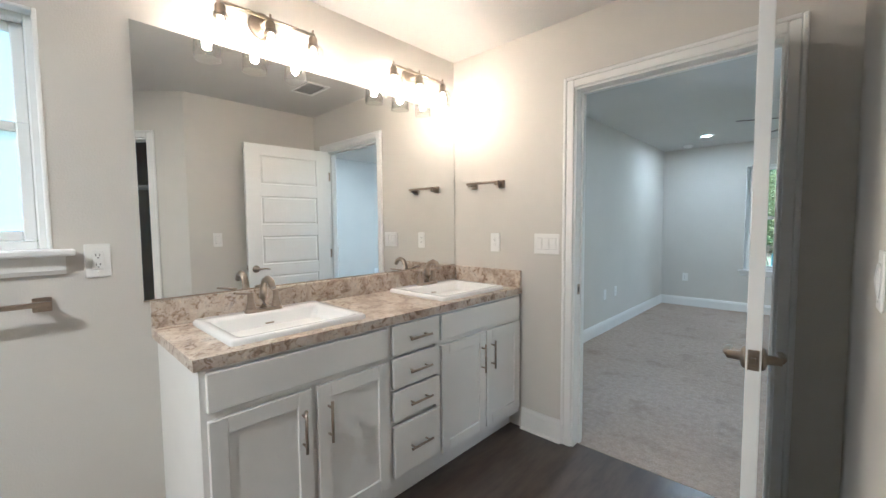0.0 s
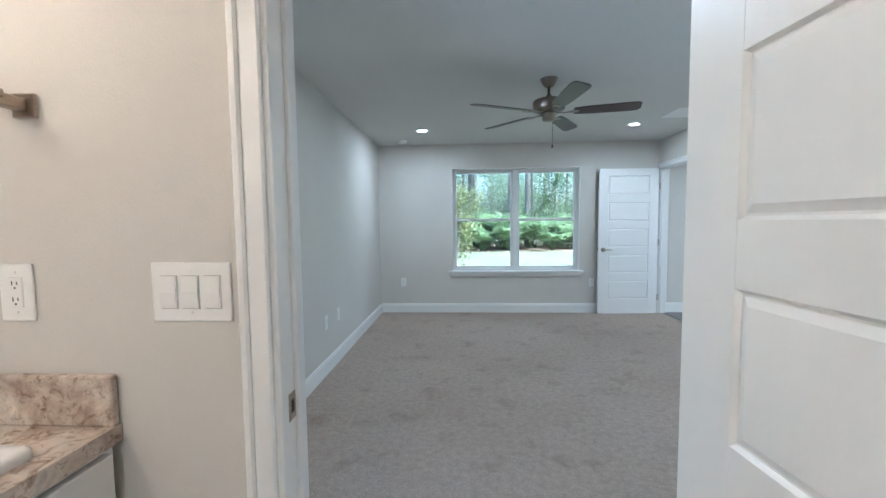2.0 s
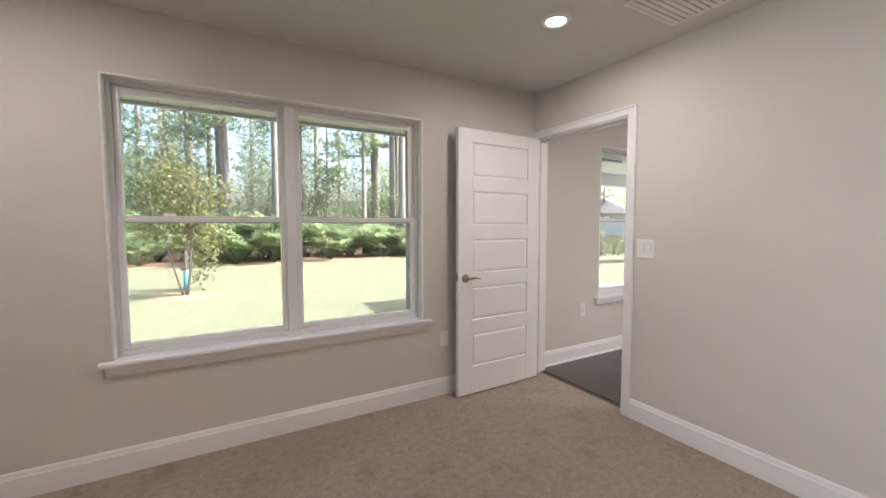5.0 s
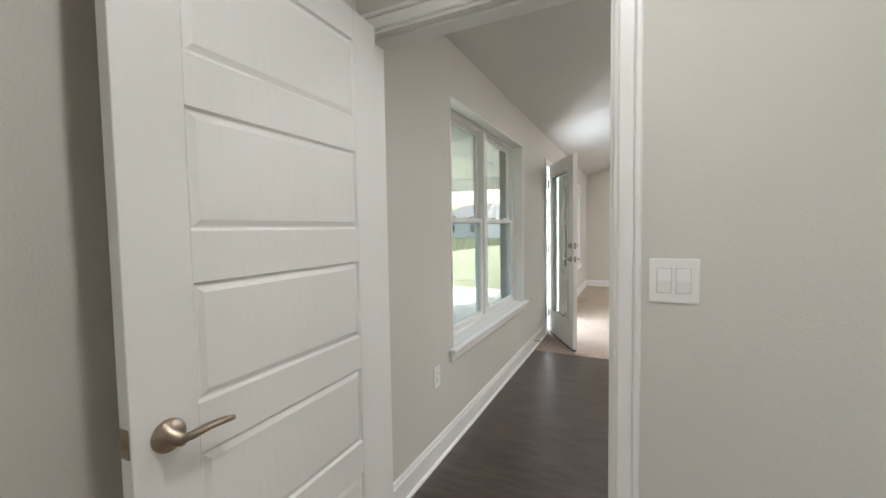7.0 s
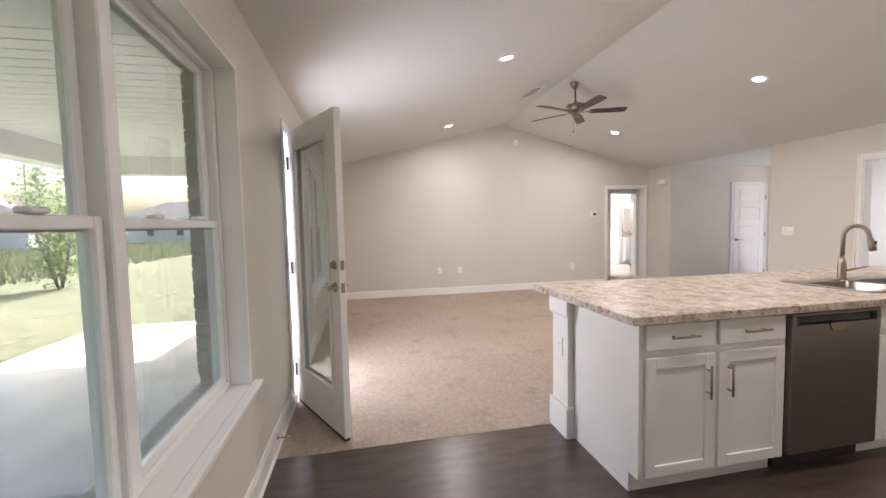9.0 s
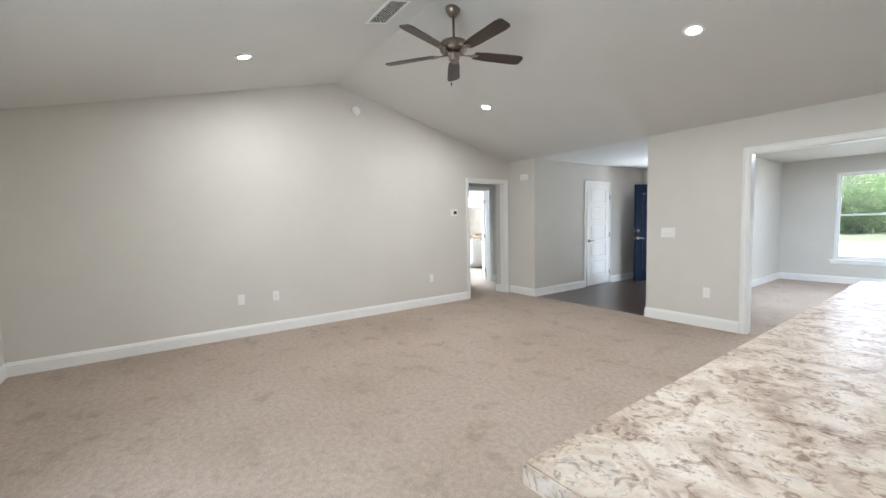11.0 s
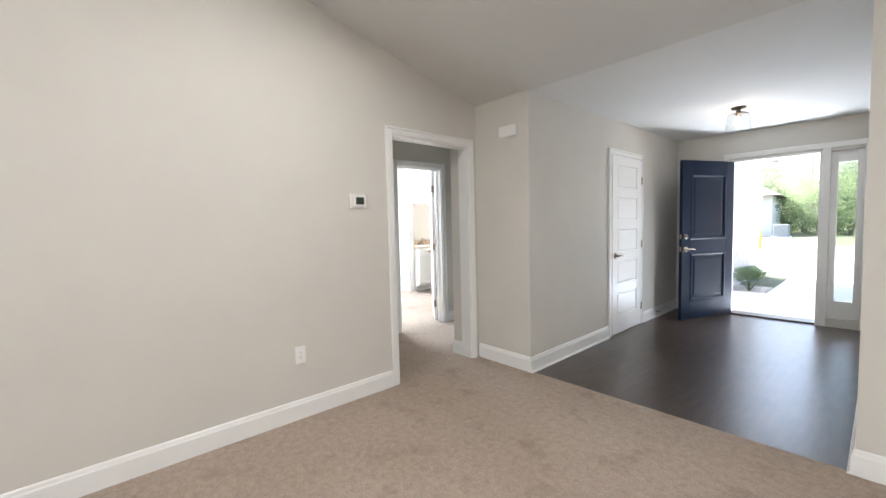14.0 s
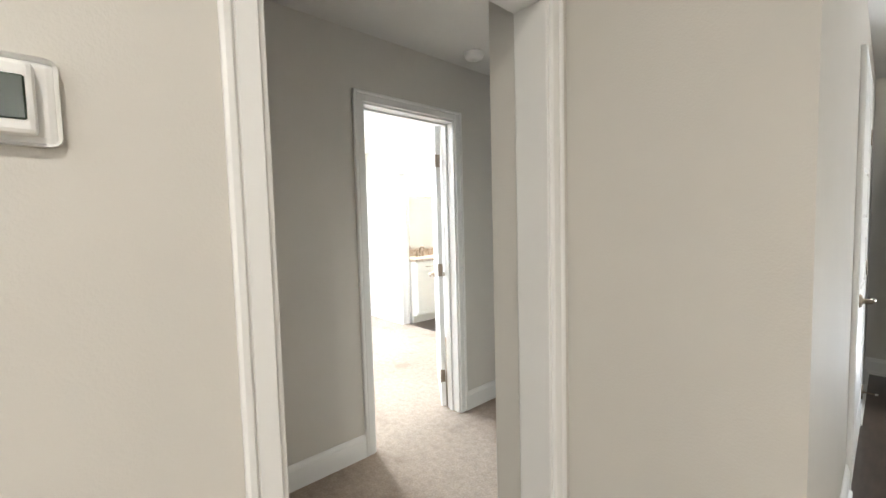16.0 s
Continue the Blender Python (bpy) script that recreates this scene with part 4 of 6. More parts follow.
def ceiling_fan(m, drop, start, label):
    f = thing("ceiling_fan", m, label, "ceiling fan", "ceiling fans")
    bm = B()
    lathe(bm, [(0, 0.05), (0.068, 0.05), (0.068, -0.004), (0.060, -0.02), (0.040, -0.055), (0.026, -0.066), (0, -0.066)], 26)
    part("canopy", bm, FANM, f)
    bm = B()
    lathe(bm, [(0, -0.05), (0.011, -0.05), (0.011, -drop), (0.022, -drop - 0.005), (0.022, -drop - 0.03), (0, -drop - 0.03)], 14)
    part("downrod", bm, FANM, f)
    z = -drop - 0.03
    bm = B()
    lathe(bm, [(0, z), (0.07, z - 0.003), (0.118, z - 0.018), (0.125, z - 0.03), (0.125, z - 0.082), (0.118, z - 0.094), (0.085, z - 0.106), (0, z - 0.108)], 36)
    part("motor_housing", bm, FANM, f)
    bm = B()
    lathe(bm, [(0, z - 0.105), (0.050, z - 0.106), (0.058, z - 0.114), (0.058, z - 0.135), (0.048, z - 0.140), (0.048, z - 0.168), (0.040, z - 0.176), (0, z - 0.177)], 28)
    part("switch_housing", bm, FANM, f)
    for k in range(5):
        a = radians(start + 72 * k)
        ma = Matrix.Rotation(a, 4, "Z") @ Matrix.Translation((0, 0, z - 0.115))
        bm = B()
        tube(bm, [(0.05, 0, 0.0), (0.11, 0, -0.004), (0.15, 0, -0.002), (0.19, 0, 0.0)], [0.017, 0.013, 0.016, 0.022], 8, 0.3)
        box(bm, 0.165, 0.225, -0.034, 0.034, -0.003, 0.001, 0.001)
        arm = part("blade_arm", bm, FANM, f, "", ma)
        bm = B()
        pts = [(0.19, -0.046), (0.30, -0.058), (0.60, -0.066), (0.650, -0.060), (0.668, -0.040), (0.668, 0.040), (0.650, 0.060), (0.60, 0.066), (0.30, 0.058), (0.19, 0.046)]
        prism(bm, pts, "z", 0.001, 0.008)
        part("blade", bm, BLADE, f, "dark brown wooden fan blade", ma @ Matrix.Rotation(radians(-12), 4, "X"))
    bm = B()
    tube(bm, [(0.030, 0.012, z - 0.17), (0.032, 0.012, z - 0.20), (0.032, 0.012, z - 0.355)], 0.0016, 5)
    lathe(bm, [(0, z - 0.385), (0.006, z - 0.382), (0.0075, z - 0.368), (0.003, z - 0.354), (0, z - 0.353)], 10, Matrix.Translation((0.032, 0.012, 0)))
    part("pull_chain", bm, BRONZE, f)
    return f


FANM = mat("brushed pewter metal", (0.26, 0.22, 0.18), 0.33, 1.0, vary=0.12, vscale=30)
ceiling_fan(pose(0.08, 4.82, CH), 0.12, 60, "pewter five-blade ceiling fan with dark blades and a pull chain")
ceiling_fan(pose(7.75, 3.92, vault_z(3.92)), 0.24, 35, "pewter five-blade ceiling fan on a downrod under the vault")


def vent(m, w, d, n, label, dark=True):
    v = thing("ceiling_vent", m, label, "air vent", "ceiling vents")
    bm = B()
    box(bm, -w / 2 + 0.012, w / 2 - 0.012, -d / 2 + 0.012, d / 2 - 0.012, -0.004, -0.001)
    part("backing", bm, DARK if dark else GAP, v)
    bm = B()
    f = 0.022
    box(bm, -w / 2, w / 2, -d / 2, -d / 2 + f, -0.010, 0, 0.003)
    box(bm, -w / 2, w / 2, d / 2 - f, d / 2, -0.010, 0, 0.003)
    box(bm, -w / 2, -w / 2 + f, -d / 2 + f, d / 2 - f, -0.0095, 0, 0.003)
    box(bm, w / 2 - f, w / 2, -d / 2 + f, d / 2 - f, -0.0095, 0, 0.003)
    part("frame", bm, PLASTIC, v)
    inner = d - 2 * f
    for k in range(n):
        y = -inner / 2 + inner * (k + 0.5) / n
        bm = B()
        box(bm, -w / 2 + f, w / 2 - f, -0.0015 if dark else -0.0105, 0.0015 if dark else 0.0105, -0.009, -0.003)
        part("slat", bm, PLASTIC, v, "", Matrix.Translation((0, y, 0)) @ Matrix.Rotation(radians(35 if dark else 8), 4, "X") if dark else Matrix.Translation((0, y, 0)))
    return v


vent(pose(1.775, 5.89, CH), 0.44, 0.36, 10, "white return air grille in the bedroom ceiling", False)
vent(pose(8.03, 4.43, vault_z(4.43), slope_tilt(4.43)), 0.46, 0.22, 8, "white slotted supply vent near the ridge")
vent(pose(-0.70, 1.92, CH), 0.30, 0.20, 6, "white slotted supply vent in the bath ceiling")


def detector(m, label, name="smoke_detector", r=0.065):
    d = thing(name, m, label, "smoke detector", "smoke detectors")
    bm = B()
    lathe(bm, [(0, 0), (r, 0), (r, -0.010), (r * 0.93, -0.014), (r * 0.93, -0.022), (r * 0.8, -0.034), (r * 0.45, -0.040), (0, -0.040)], 28)
    part("body", bm, PLASTIC, d)
    bm = B()
    lathe(bm, [(0, -0.039), (r * 0.22, -0.0395), (r * 0.2, -0.044), (0, -0.044)], 14)
    part("button", bm, PLASTIC, d)


detector(pose(-1.42, 7.03, CH), "round white smoke detector on the bedroom ceiling")
detector(pose(XE, 3.80, 2.955, 0, 90, 0), "round white smoke detector high on the gable wall")
detector(pose(11.27, 0.10, CH), "round white smoke detector on the hall ceiling")


# ---- switches, outlets and small wall fittings ----
def plate(m, gangs, kinds, label, category, name):
    """Local x along the wall, z up, y out of the wall towards the room is -y."""
    t = thing(name, m, label, category, category + "s")
    w = 0.074 + 0.047 * (gangs - 1)
    bm = B()
    box(bm, -w / 2, w / 2, -0.006, 0, -0.061, 0.061, 0.0035, 2)
    part("plate", bm, PLASTIC, t)
    for k in range(gangs):
        cx = (k - (gangs - 1) / 2) * 0.046
        bm = B()
        if kinds == "rocker":
            prism(bm, [(-0.006, -0.033), (-0.008, -0.033), (-0.0125, 0.0), (-0.009, 0.033), (-0.006, 0.033)], "x", cx - 0.0165, cx + 0.0165)
            part("rocker", bm, PLASTIC, t)
            bm = B()
            for x0, x1, z0, z1 in ((-0.018, -0.0167, -0.0345, 0.0345), (0.0167, 0.018, -0.0345, 0.0345), (-0.018, 0.018, 0.0332, 0.0345), (-0.018, 0.018, -0.0345, -0.0332)):
                box(bm, cx + x0, cx + x1, -0.0064, -0.005, z0, z1)
            part("gap", bm, GAP, t)
        else:
            box(bm, cx - 0.0165, cx + 0.0165, -0.0085, -0.005, -0.033, 0.033, 0.002)
            part("receptacle", bm, PLASTIC, t)
            bm = B()
            for s in (-1, 1):
                for dx, hh in ((-0.0055, 0.0045), (0.0055, 0.0035)):
                    box(bm, cx + dx - 0.001, cx + dx + 0.001, -0.0089, -0.008, s * 0.017 + 0.003 - hh, s * 0.017 + 0.003 + hh)
                lathe(bm, [(0, 0), (0.0022, 0), (0.0022, 0.0006), (0, 0.0006)], 8, Matrix.Translation((cx, -0.0083, s * 0.017 - 0.007)) @ Matrix.Rotation(radians(90), 4, "X"))
            part("slots", bm, DARK, t)
    for s in (-0.042, 0.042):
        bm = B()
        lathe(bm, [(0, 0), (0.003, 0), (0.0025, 0.0012), (0, 0.0012)], 8, Matrix.Translation((0, -0.006, s)) @ Matrix.Rotation(radians(90), 4, "X"))
        part("screw", bm, PLASTIC, t)
    return t


def outlet(x, y, z, way):
    turn = {"-y": 0, "+y": 180, "-x": -90, "+x": 90}[way]
    plate(pose(x, y, z, 0, 0, turn), 1, "outlet", "white duplex wall outlet", "outlet", "wall_outlet")


def switch(x, y, z, way, gangs):
    turn = {"-y": 0, "+y": 180, "-x": -90, "+x": 90}[way]
    words = {1: "white single rocker light switch", 2: "white double rocker light switch", 3: "white triple rocker light switch"}[gangs]
    plate(pose(x, y, z, 0, 0, turn), gangs, "rocker", words, "light switch", "light_switch")


switch(-1.163, YB0, 1.185, "-y", 3)
outlet(-1.54, YB0, 1.185, "-y")
outlet(XW, 0.42, 1.185, "+x")
switch(0.105, 1.42, 1.185, "-x", 1)
outlet(XWB, 4.97, 0.45, "+x")
outlet(XWB, 5.31, 0.45, "+x")
outlet(XB, 5.09, 0.44, "-x")
outlet(XB, 4.70, 0.44, "-x")
outlet(-1.48, BYN, 0.45, "-y")
outlet(1.25, BYN, 0.44, "-y")
switch(XB, 6.30, 1.165, "-x", 2)
outlet(2.87, YN, 0.48, "-y")
outlet(XE, 2.577, 0.445, "-x")
outlet(XE, 4.99, 0.465, "-x")
outlet(XE, 5.39, 0.465, "-x")
outlet(6.865, YS, 0.43, "+y")
switch(7.325, YS, 1.16, "+y", 3)

# thermostat
th = thing("thermostat", pose(XE, 2.089, 1.514, 0, 0, -90), "white wall thermostat with a dark display", "thermostat")
bm = B()
box(bm, -0.072, 0.072, -0.006, 0, -0.056, 0.056, 0.012, 3)
part("wall_plate", bm, PLASTIC, th)
bm = B()
box(bm, -0.050, 0.050, -0.027, -0.005, -0.045, 0.045, 0.006, 2)
part("body", bm, PLASTIC, th)
bm = B()
box(bm, -0.024, 0.042, -0.029, -0.026, -0.028, 0.026, 0.002)
part("display", bm, SCREEN, th, "dark green-black display")

# door chime
dc = thing("door_chime", pose(9.785, YS, 2.13, 0, 0, 180), "white plastic door chime box high on the wall", "door chime")
bm = B()
box(bm, -0.098, 0.098, -0.040, 0, -0.052, 0.052, 0.020, 4)
part("cover", bm, PLASTIC, dc)
bm = B()
box(bm, -0.09, 0.09, -0.008, 0.0, -0.060, -0.052, 0.002)
part("back_plate", bm, PLASTIC, dc)

# door stops
for x, y, turn, n in ((1.42, BYN - 0.015, 0, 1), (5.20, YN - 0.015, 0, 1), (9.565, -2.05, -90, 1)):
    t = thing("door_stop", pose(x, y, 0.075, 0, 0, turn), "short nickel spring door stop on the baseboard", "door stop", "door stops")
    bm = B()
    lathe(bm, [(0, 0), (0.011, 0), (0.009, 0.006), (0.0045, 0.008), (0.0045, 0.06), (0, 0.06)], 10, Matrix.Rotation(radians(90), 4, "X"))
    part("spring", bm, NICKEL, t)
    bm = B()
    lathe(bm, [(0, 0.058), (0.007, 0.058), (0.007, 0.072), (0, 0.074)], 10, Matrix.Rotation(radians(90), 4, "X"))
    part("tip", bm, PLASTIC, t)


# ---- cabinet parts ----
def shaker(name, parent, face_x, way, y0, y1, z0, z1, material=CAB):
    """A framed door on a face at x = face_x that looks to way (-1 or +1 in x)."""
    bm = B()
    f, t = 0.055, 0.019
    a, b = sorted((face_x, face_x + way * t))
    box(bm, a, b, y0, y0 + f, z0, z1, 0.002)
    box(bm, a, b, y1 - f, y1, z0, z1, 0.002)
    box(bm, a, b - 0.0002, y0 + f, y1 - f, z0, z0 + f, 0.002)
    box(bm, a, b - 0.0002, y0 + f, y1 - f, z1 - f, z1, 0.002)
    c, d = sorted((face_x + way * 0.001, face_x + way * 0.010))
    box(bm, c, d, y0 + f - 0.004, y1 - f + 0.004, z0 + f - 0.004, z1 - f + 0.004)
    return part(name, bm, material, parent)


def slab_front(name, parent, face_x, way, y0, y1, z0, z1, material=CAB):
    bm = B()
    a, b = sorted((face_x, face_x + way * 0.019))
    box(bm, a, b, y0, y1, z0, z1, 0.004, 2)
    return part(name, bm, material, parent)


def pull(parent, x, y, z, way, length, upright):
    """A bar pull on a face that looks to way in x."""
    bm = B()
    h = length / 2
    e = (0, 0, 1) if upright else (0, 1, 0)
    p = [(way * 0.030 + 0, e[1] * s * h, e[2] * s * h) for s in (-1, 1)]
    tube(bm, p, 0.0058, 10)
    for s in (-1, 1):
        tube(bm, [(0, e[1] * s * h * 0.68, e[2] * s * h * 0.68), (way * 0.030, e[1] * s * h * 0.68, e[2] * s * h * 0.68)], 0.0045, 8)
    part("handle", bm, NICKEL, parent, "brushed nickel bar pull", Matrix.Translation((x, y, z)))


def rrect(w, h, r, n=5):
    pts = []
    for cx, cy, a0 in ((w / 2 - r, h / 2 - r, 0), (-w / 2 + r, h / 2 - r, 90), (-w / 2 + r, -h / 2 + r, 180), (w / 2 - r, -h / 2 + r, 270)):
        for k in range(n + 1):
            a = radians(a0 + 90 * k / n)
            pts.append((cx + r * math.cos(a), cy + r * math.sin(a)))
    return pts


def basin(bm, rings):
    """Rounded rectangular rings (cx, cy, w, h, r, z) joined from first to last, the last one closed."""
    made = []
    for cx, cy, w, h, r, z in rings:
        made.append([bm.verts.new((cx + u, cy + v, z)) for u, v in rrect(w, h, r)])
    n = len(made[0])
    for a, b in zip(made, made[1:]):
        for i in range(n):
            f = bm.faces.new((a[i], a[(i + 1) % n], b[(i + 1) % n], b[i]))
            f.smooth = True
    bm.faces.new(made[-1])
    return bm


def slab_with_holes(bm, x0, x1, y0, y1, z0, z1, holes):
    """A worktop with rectangular cut-outs (xa, xb, ya, yb)."""
    ys = sorted({y0, y1, *[h[2] for h in holes], *[h[3] for h in holes]})
    for a, b in zip(ys, ys[1:]):
        cut = sorted((h[0], h[1]) for h in holes if h[2] <= a + 1e-6 and h[3] >= b - 1e-6)
        x = x0
        for lo, hi in cut:
            box(bm, x, lo, a, b, z0, z1)
            x = hi
        box(bm, x, x1, a, b, z0, z1)
    bmesh.ops.remove_doubles(bm, verts=bm.verts[:], dist=0.0005)
    return bm


# ---- main bath ----
VY0, VY1, VX = 0.585, 2.372, -1.352
van = thing("vanity_cabinet", pose(0, 0, 0), "white double vanity cabinet with shaker doors and four drawers", "vanity")
bm = B()
box(bm, XW, VX - 0.02, VY0, VY1, 0.10, 0.868)
part("body", bm, CAB, van)
bm = B()
for a, b, c, d in ((VY0, VY1, 0.10, 0.150), (VY0, VY1, 0.845, 0.868), (VY0, 0.612, 0.150, 0.845), (1.297, 1.345, 0.150, 0.845), (1.615, 1.655, 0.150, 0.845), (2.343, VY1, 0.150, 0.845), (0.930, 0.982, 0.150, 0.690), (1.985, 2.03, 0.150, 0.690), (0.612, 1.297, 0.690, 0.735), (1.655, 2.343, 0.690, 0.735)):
    box(bm, VX - 0.0195, VX, a, b, c, d)
part("face_frame", bm, CAB, van)
bm = B()
box(bm, XW, VX - 0.07, VY0 + 0.01, VY1, -0.008, 0.10)
part("toe_kick", bm, CAB, van)
for a, b in ((0.602, 1.307), (1.645, 2.354)):
    slab_front("false_front", van, VX, 1, a, b, 0.725, 0.853)
for a, b, hy in ((0.602, 0.945, 0.905), (0.968, 1.307, 1.01), (1.645, 2.005, 1.965), (2.012, 2.354, 2.055)):
    dd = shaker("door", van, VX, 1, a, b, 0.140, 0.700)
    pull(dd, VX + 0.019, hy, 0.56, 1, 0.16, True)
for a, b in ((0.722, 0.857), (0.570, 0.708), (0.420, 0.557), (0.160, 0.395)):
    dd = slab_front("drawer", van, VX, 1, 1.333, 1.627, a, b)
    pull(dd, VX + 0.019, 1.48, (a + b) / 2 + 0.0, 1, 0.135, False)

SINKS = ((-1.615, 0.965), (-1.615, 1.99))
ct = thing("vanity_countertop", pose(0, 0, 0), "cream and brown stone-look countertop with a low backsplash", "countertop")
bm = B()
slab_with_holes(bm, XW, -1.333, 0.567, 2.379, 0.868, 0.905, [(-1.745, -1.420, y - 0.240, y + 0.240) for x, y in SINKS])
part("worktop", bm, COUNTER, ct)
bm = B()
box(bm, XW + 0.001, XW + 0.019, 0.567, 2.379, 0.905, 1.012, 0.003)
part("backsplash", bm, COUNTER, ct)
bm = B()
box(bm, XW + 0.020, -1.336, 2.360, 2.379, 0.905, 1.012, 0.003)
part("side_splash", bm, COUNTER, ct)

for sx, sy in SINKS:
    s = thing("bathroom_sink", pose(sx, sy, 0.905), "white rectangular drop-in bathroom sink", "sink", "vanity sinks")
    bm = B()
    basin(bm, [(0, 0, 0.455, 0.545, 0.02, 0.000), (0, 0, 0.455, 0.545, 0.02, 0.014), (0, 0, 0.440, 0.530, 0.018, 0.022), (0.032, 0, 0.335, 0.475, 0.03, 0.020), (0.032, 0, 0.322, 0.462, 0.03, 0.010), (0.032, 0, 0.27, 0.38, 0.06, -0.095), (0.032, 0, 0.19, 0.28, 0.07, -0.118)])
    part("bowl", bm, PORCELAIN, s)
    bm = B()
    lathe(bm, [(0, -0.1145), (0.022, -0.1145), (0.024, -0.116), (0.024, -0.118), (0, -0.118)], 18, Matrix.Translation((0.032, 0, 0)))
    box(bm, -0.122, -0.116, -0.018, 0.018, -0.028, -0.022)
    part("drain", bm, NICKEL, s)
    fa = thing("bathroom_faucet", pose(sx - 0.178, sy, 0.926), "brushed nickel two-handle bathroom faucet", "faucet", "vanity faucets")
    bm = B()
    basin(bm, [(0, 0, 0.052, 0.165, 0.024, 0), (0, 0, 0.052, 0.165, 0.024, 0.008), (0, 0, 0.044, 0.155, 0.02, 0.014)])
    part("base", bm, NICKEL, fa)
    bm = B()
    tube(bm, [(0, 0, 0.01), (0.0, 0, 0.06), (0.006, 0, 0.105), (0.026, 0, 0.138), (0.056, 0, 0.148), (0.086, 0, 0.138), (0.104, 0, 0.112)], [0.022, 0.018, 0.016, 0.0155, 0.0155, 0.015, 0.0135], 14)
    part("spout", bm, NICKEL, fa)
    for q in (-1, 1):
        bm = B()
        lathe(bm, [(0.024, 0.010), (0.021, 0.022), (0.014, 0.05), (0.013, 0.075), (0.016, 0.085), (0, 0.09)], 16, Matrix.Translation((0, q * 0.056, 0)))
        tube(bm, [(0, q * 0.056, 0.082), (0.004, q * 0.085, 0.088), (0.010, q * 0.125, 0.094)], [0.012, 0.010, 0.007], 10, 0.55)
        part("handle", bm, NICKEL, fa)

mi = thing("wall_mirror", pose(XW, 0, 0), "large frameless plate mirror above the vanity", "mirror")
bm = B()
box(bm, 0.001, 0.006, 0.549, 2.372, 1.018, 2.085)
part("glass", bm, MIRROR, mi)
bm = B()
box(bm, 0.0005, 0.0075, 0.547, 2.374, 1.0125, 1.0185)
part("channel", bm, NICKEL, mi)

for cy in (1.042, 1.953):
    v = thing("vanity_light", pose(XW, cy, 2.225), "nickel three-bulb vanity light with clear glass shades", "wall light", "vanity lights")
    bm = B()
    lathe(bm, [(0, 0), (0.060, 0), (0.060, 0.012), (0.052, 0.022), (0.020, 0.026), (0.012, 0.03), (0.012, 0.095), (0, 0.095)], 28, Matrix.Rotation(radians(90), 4, "Y"))
    part("backplate", bm, NICKEL, v)
    bm = B()
    tube(bm, [(0.10, -0.215, 0), (0.10, 0.215, 0)], 0.0075, 10)
    for q in (-1, 0, 1):
        tube(bm, [(0.10, q * 0.205, 0.022), (0.10, q * 0.205, -0.012)], 0.006, 8)
    part("bar", bm, NICKEL, v)
    for q in (-1, 0, 1):
        mm = Matrix.Translation((0.10, q * 0.205, 0))
        bm = B()
        lathe(bm, [(0, -0.008), (0.014, -0.008), (0.021, -0.02), (0.021, -0.055), (0.026, -0.058), (0.026, -0.064), (0, -0.064)], 18, mm)
        part("socket", bm, NICKEL, v)
        bm = B()
        lathe(bm, [(0.018, -0.050), (0.040, -0.056), (0.050, -0.072), (0.056, -0.178), (0.0535, -0.178), (0.0475, -0.074), (0.038, -0.060), (0.018, -0.054)], 26, mm)
        part("glass_shade", bm, CLEAR, v, "clear glass cylinder shade").visible_shadow = False
        bm = B()
        lathe(bm, [(0.010, -0.062), (0.011, -0.075), (0.017, -0.098), (0.019, -0.116), (0.015, -0.132), (0, -0.140)], 18, mm)
        part("bulb", bm, BULB, v, "glowing bulb")

# towel bar on the north wall, towel bar under the window
def towel_bar(m, length, label):
    t = thing("towel_bar", m, label, "towel bar", "towel bars")
    for q in (-1, 1):
        bm = B()
        box(bm, q * length / 2 - 0.024, q * length / 2 + 0.024, -0.010, 0, -0.024, 0.024, 0.002)
        box(bm, q * length / 2 - 0.012, q * length / 2 + 0.012, -0.065, -0.010, -0.012, 0.012, 0.002)
        part("post", bm, NICKEL, t)
    bm = B()
    box(bm, -length / 2 - 0.02, length / 2 + 0.02, -0.073, -0.056, 0.0005, 0.0165, 0.002)
    part("bar", bm, NICKEL, t)


towel_bar(pose(-1.60, YB0, 1.565), 0.22, "short square brushed nickel hand towel bar")
towel_bar(pose(XW, -0.03, 1.045, 0, 0, 90), 0.60, "square brushed nickel towel bar under the window")

ws = thing("wire_shelf", SL @ pose(0.655, 0.75, 1.72), "white wire closet shelf with a hanging rail", "shelf")
bm = B()
for k in range(9):
    tube(bm, [(-0.7, -0.15 + 0.04 * k, 0), (0.7, -0.15 + 0.04 * k, 0)], 0.003, 5)
for k in range(15):
    tube(bm, [(-0.7 + 0.1 * k, -0.15, -0.004), (-0.7 + 0.1 * k, 0.17, -0.004)], 0.0025, 5)
tube(bm, [(-0.7, -0.15, -0.04), (0.7, -0.15, -0.04)], 0.004, 6)
part("wires", bm, PLASTIC, ws)

# ---- kitchen peninsula ----
FX = 4.322
kc = thing("base_cabinet", pose(0, 0, 0), "white base cabinet with two drawers over two shaker doors", "cabinet", "peninsula cabinets")
bm = B()
box(bm, FX + 0.02, 4.93, 4.715, 5.560, 0.10, 0.868)
part("body", bm, CAB, kc)
bm = B()
box(bm, FX, FX + 0.0198, 4.715, 5.560, 0.10, 0.868)
part("face_frame", bm, CAB, kc)
bm = B()
box(bm, FX + 0.07, 4.93, 4.715, 5.556, -0.008, 0.0998)
part("toe_kick", bm, CAB, kc)
bm = B()
box(bm, FX - 0.0005, 4.93, 5.560, 5.574, 0.10, 0.868, 0.001)
box(bm, FX + 0.07, 4.93, 5.5602, 5.574, -0.008, 0.0998)
part("end_panel", bm, CAB, kc)
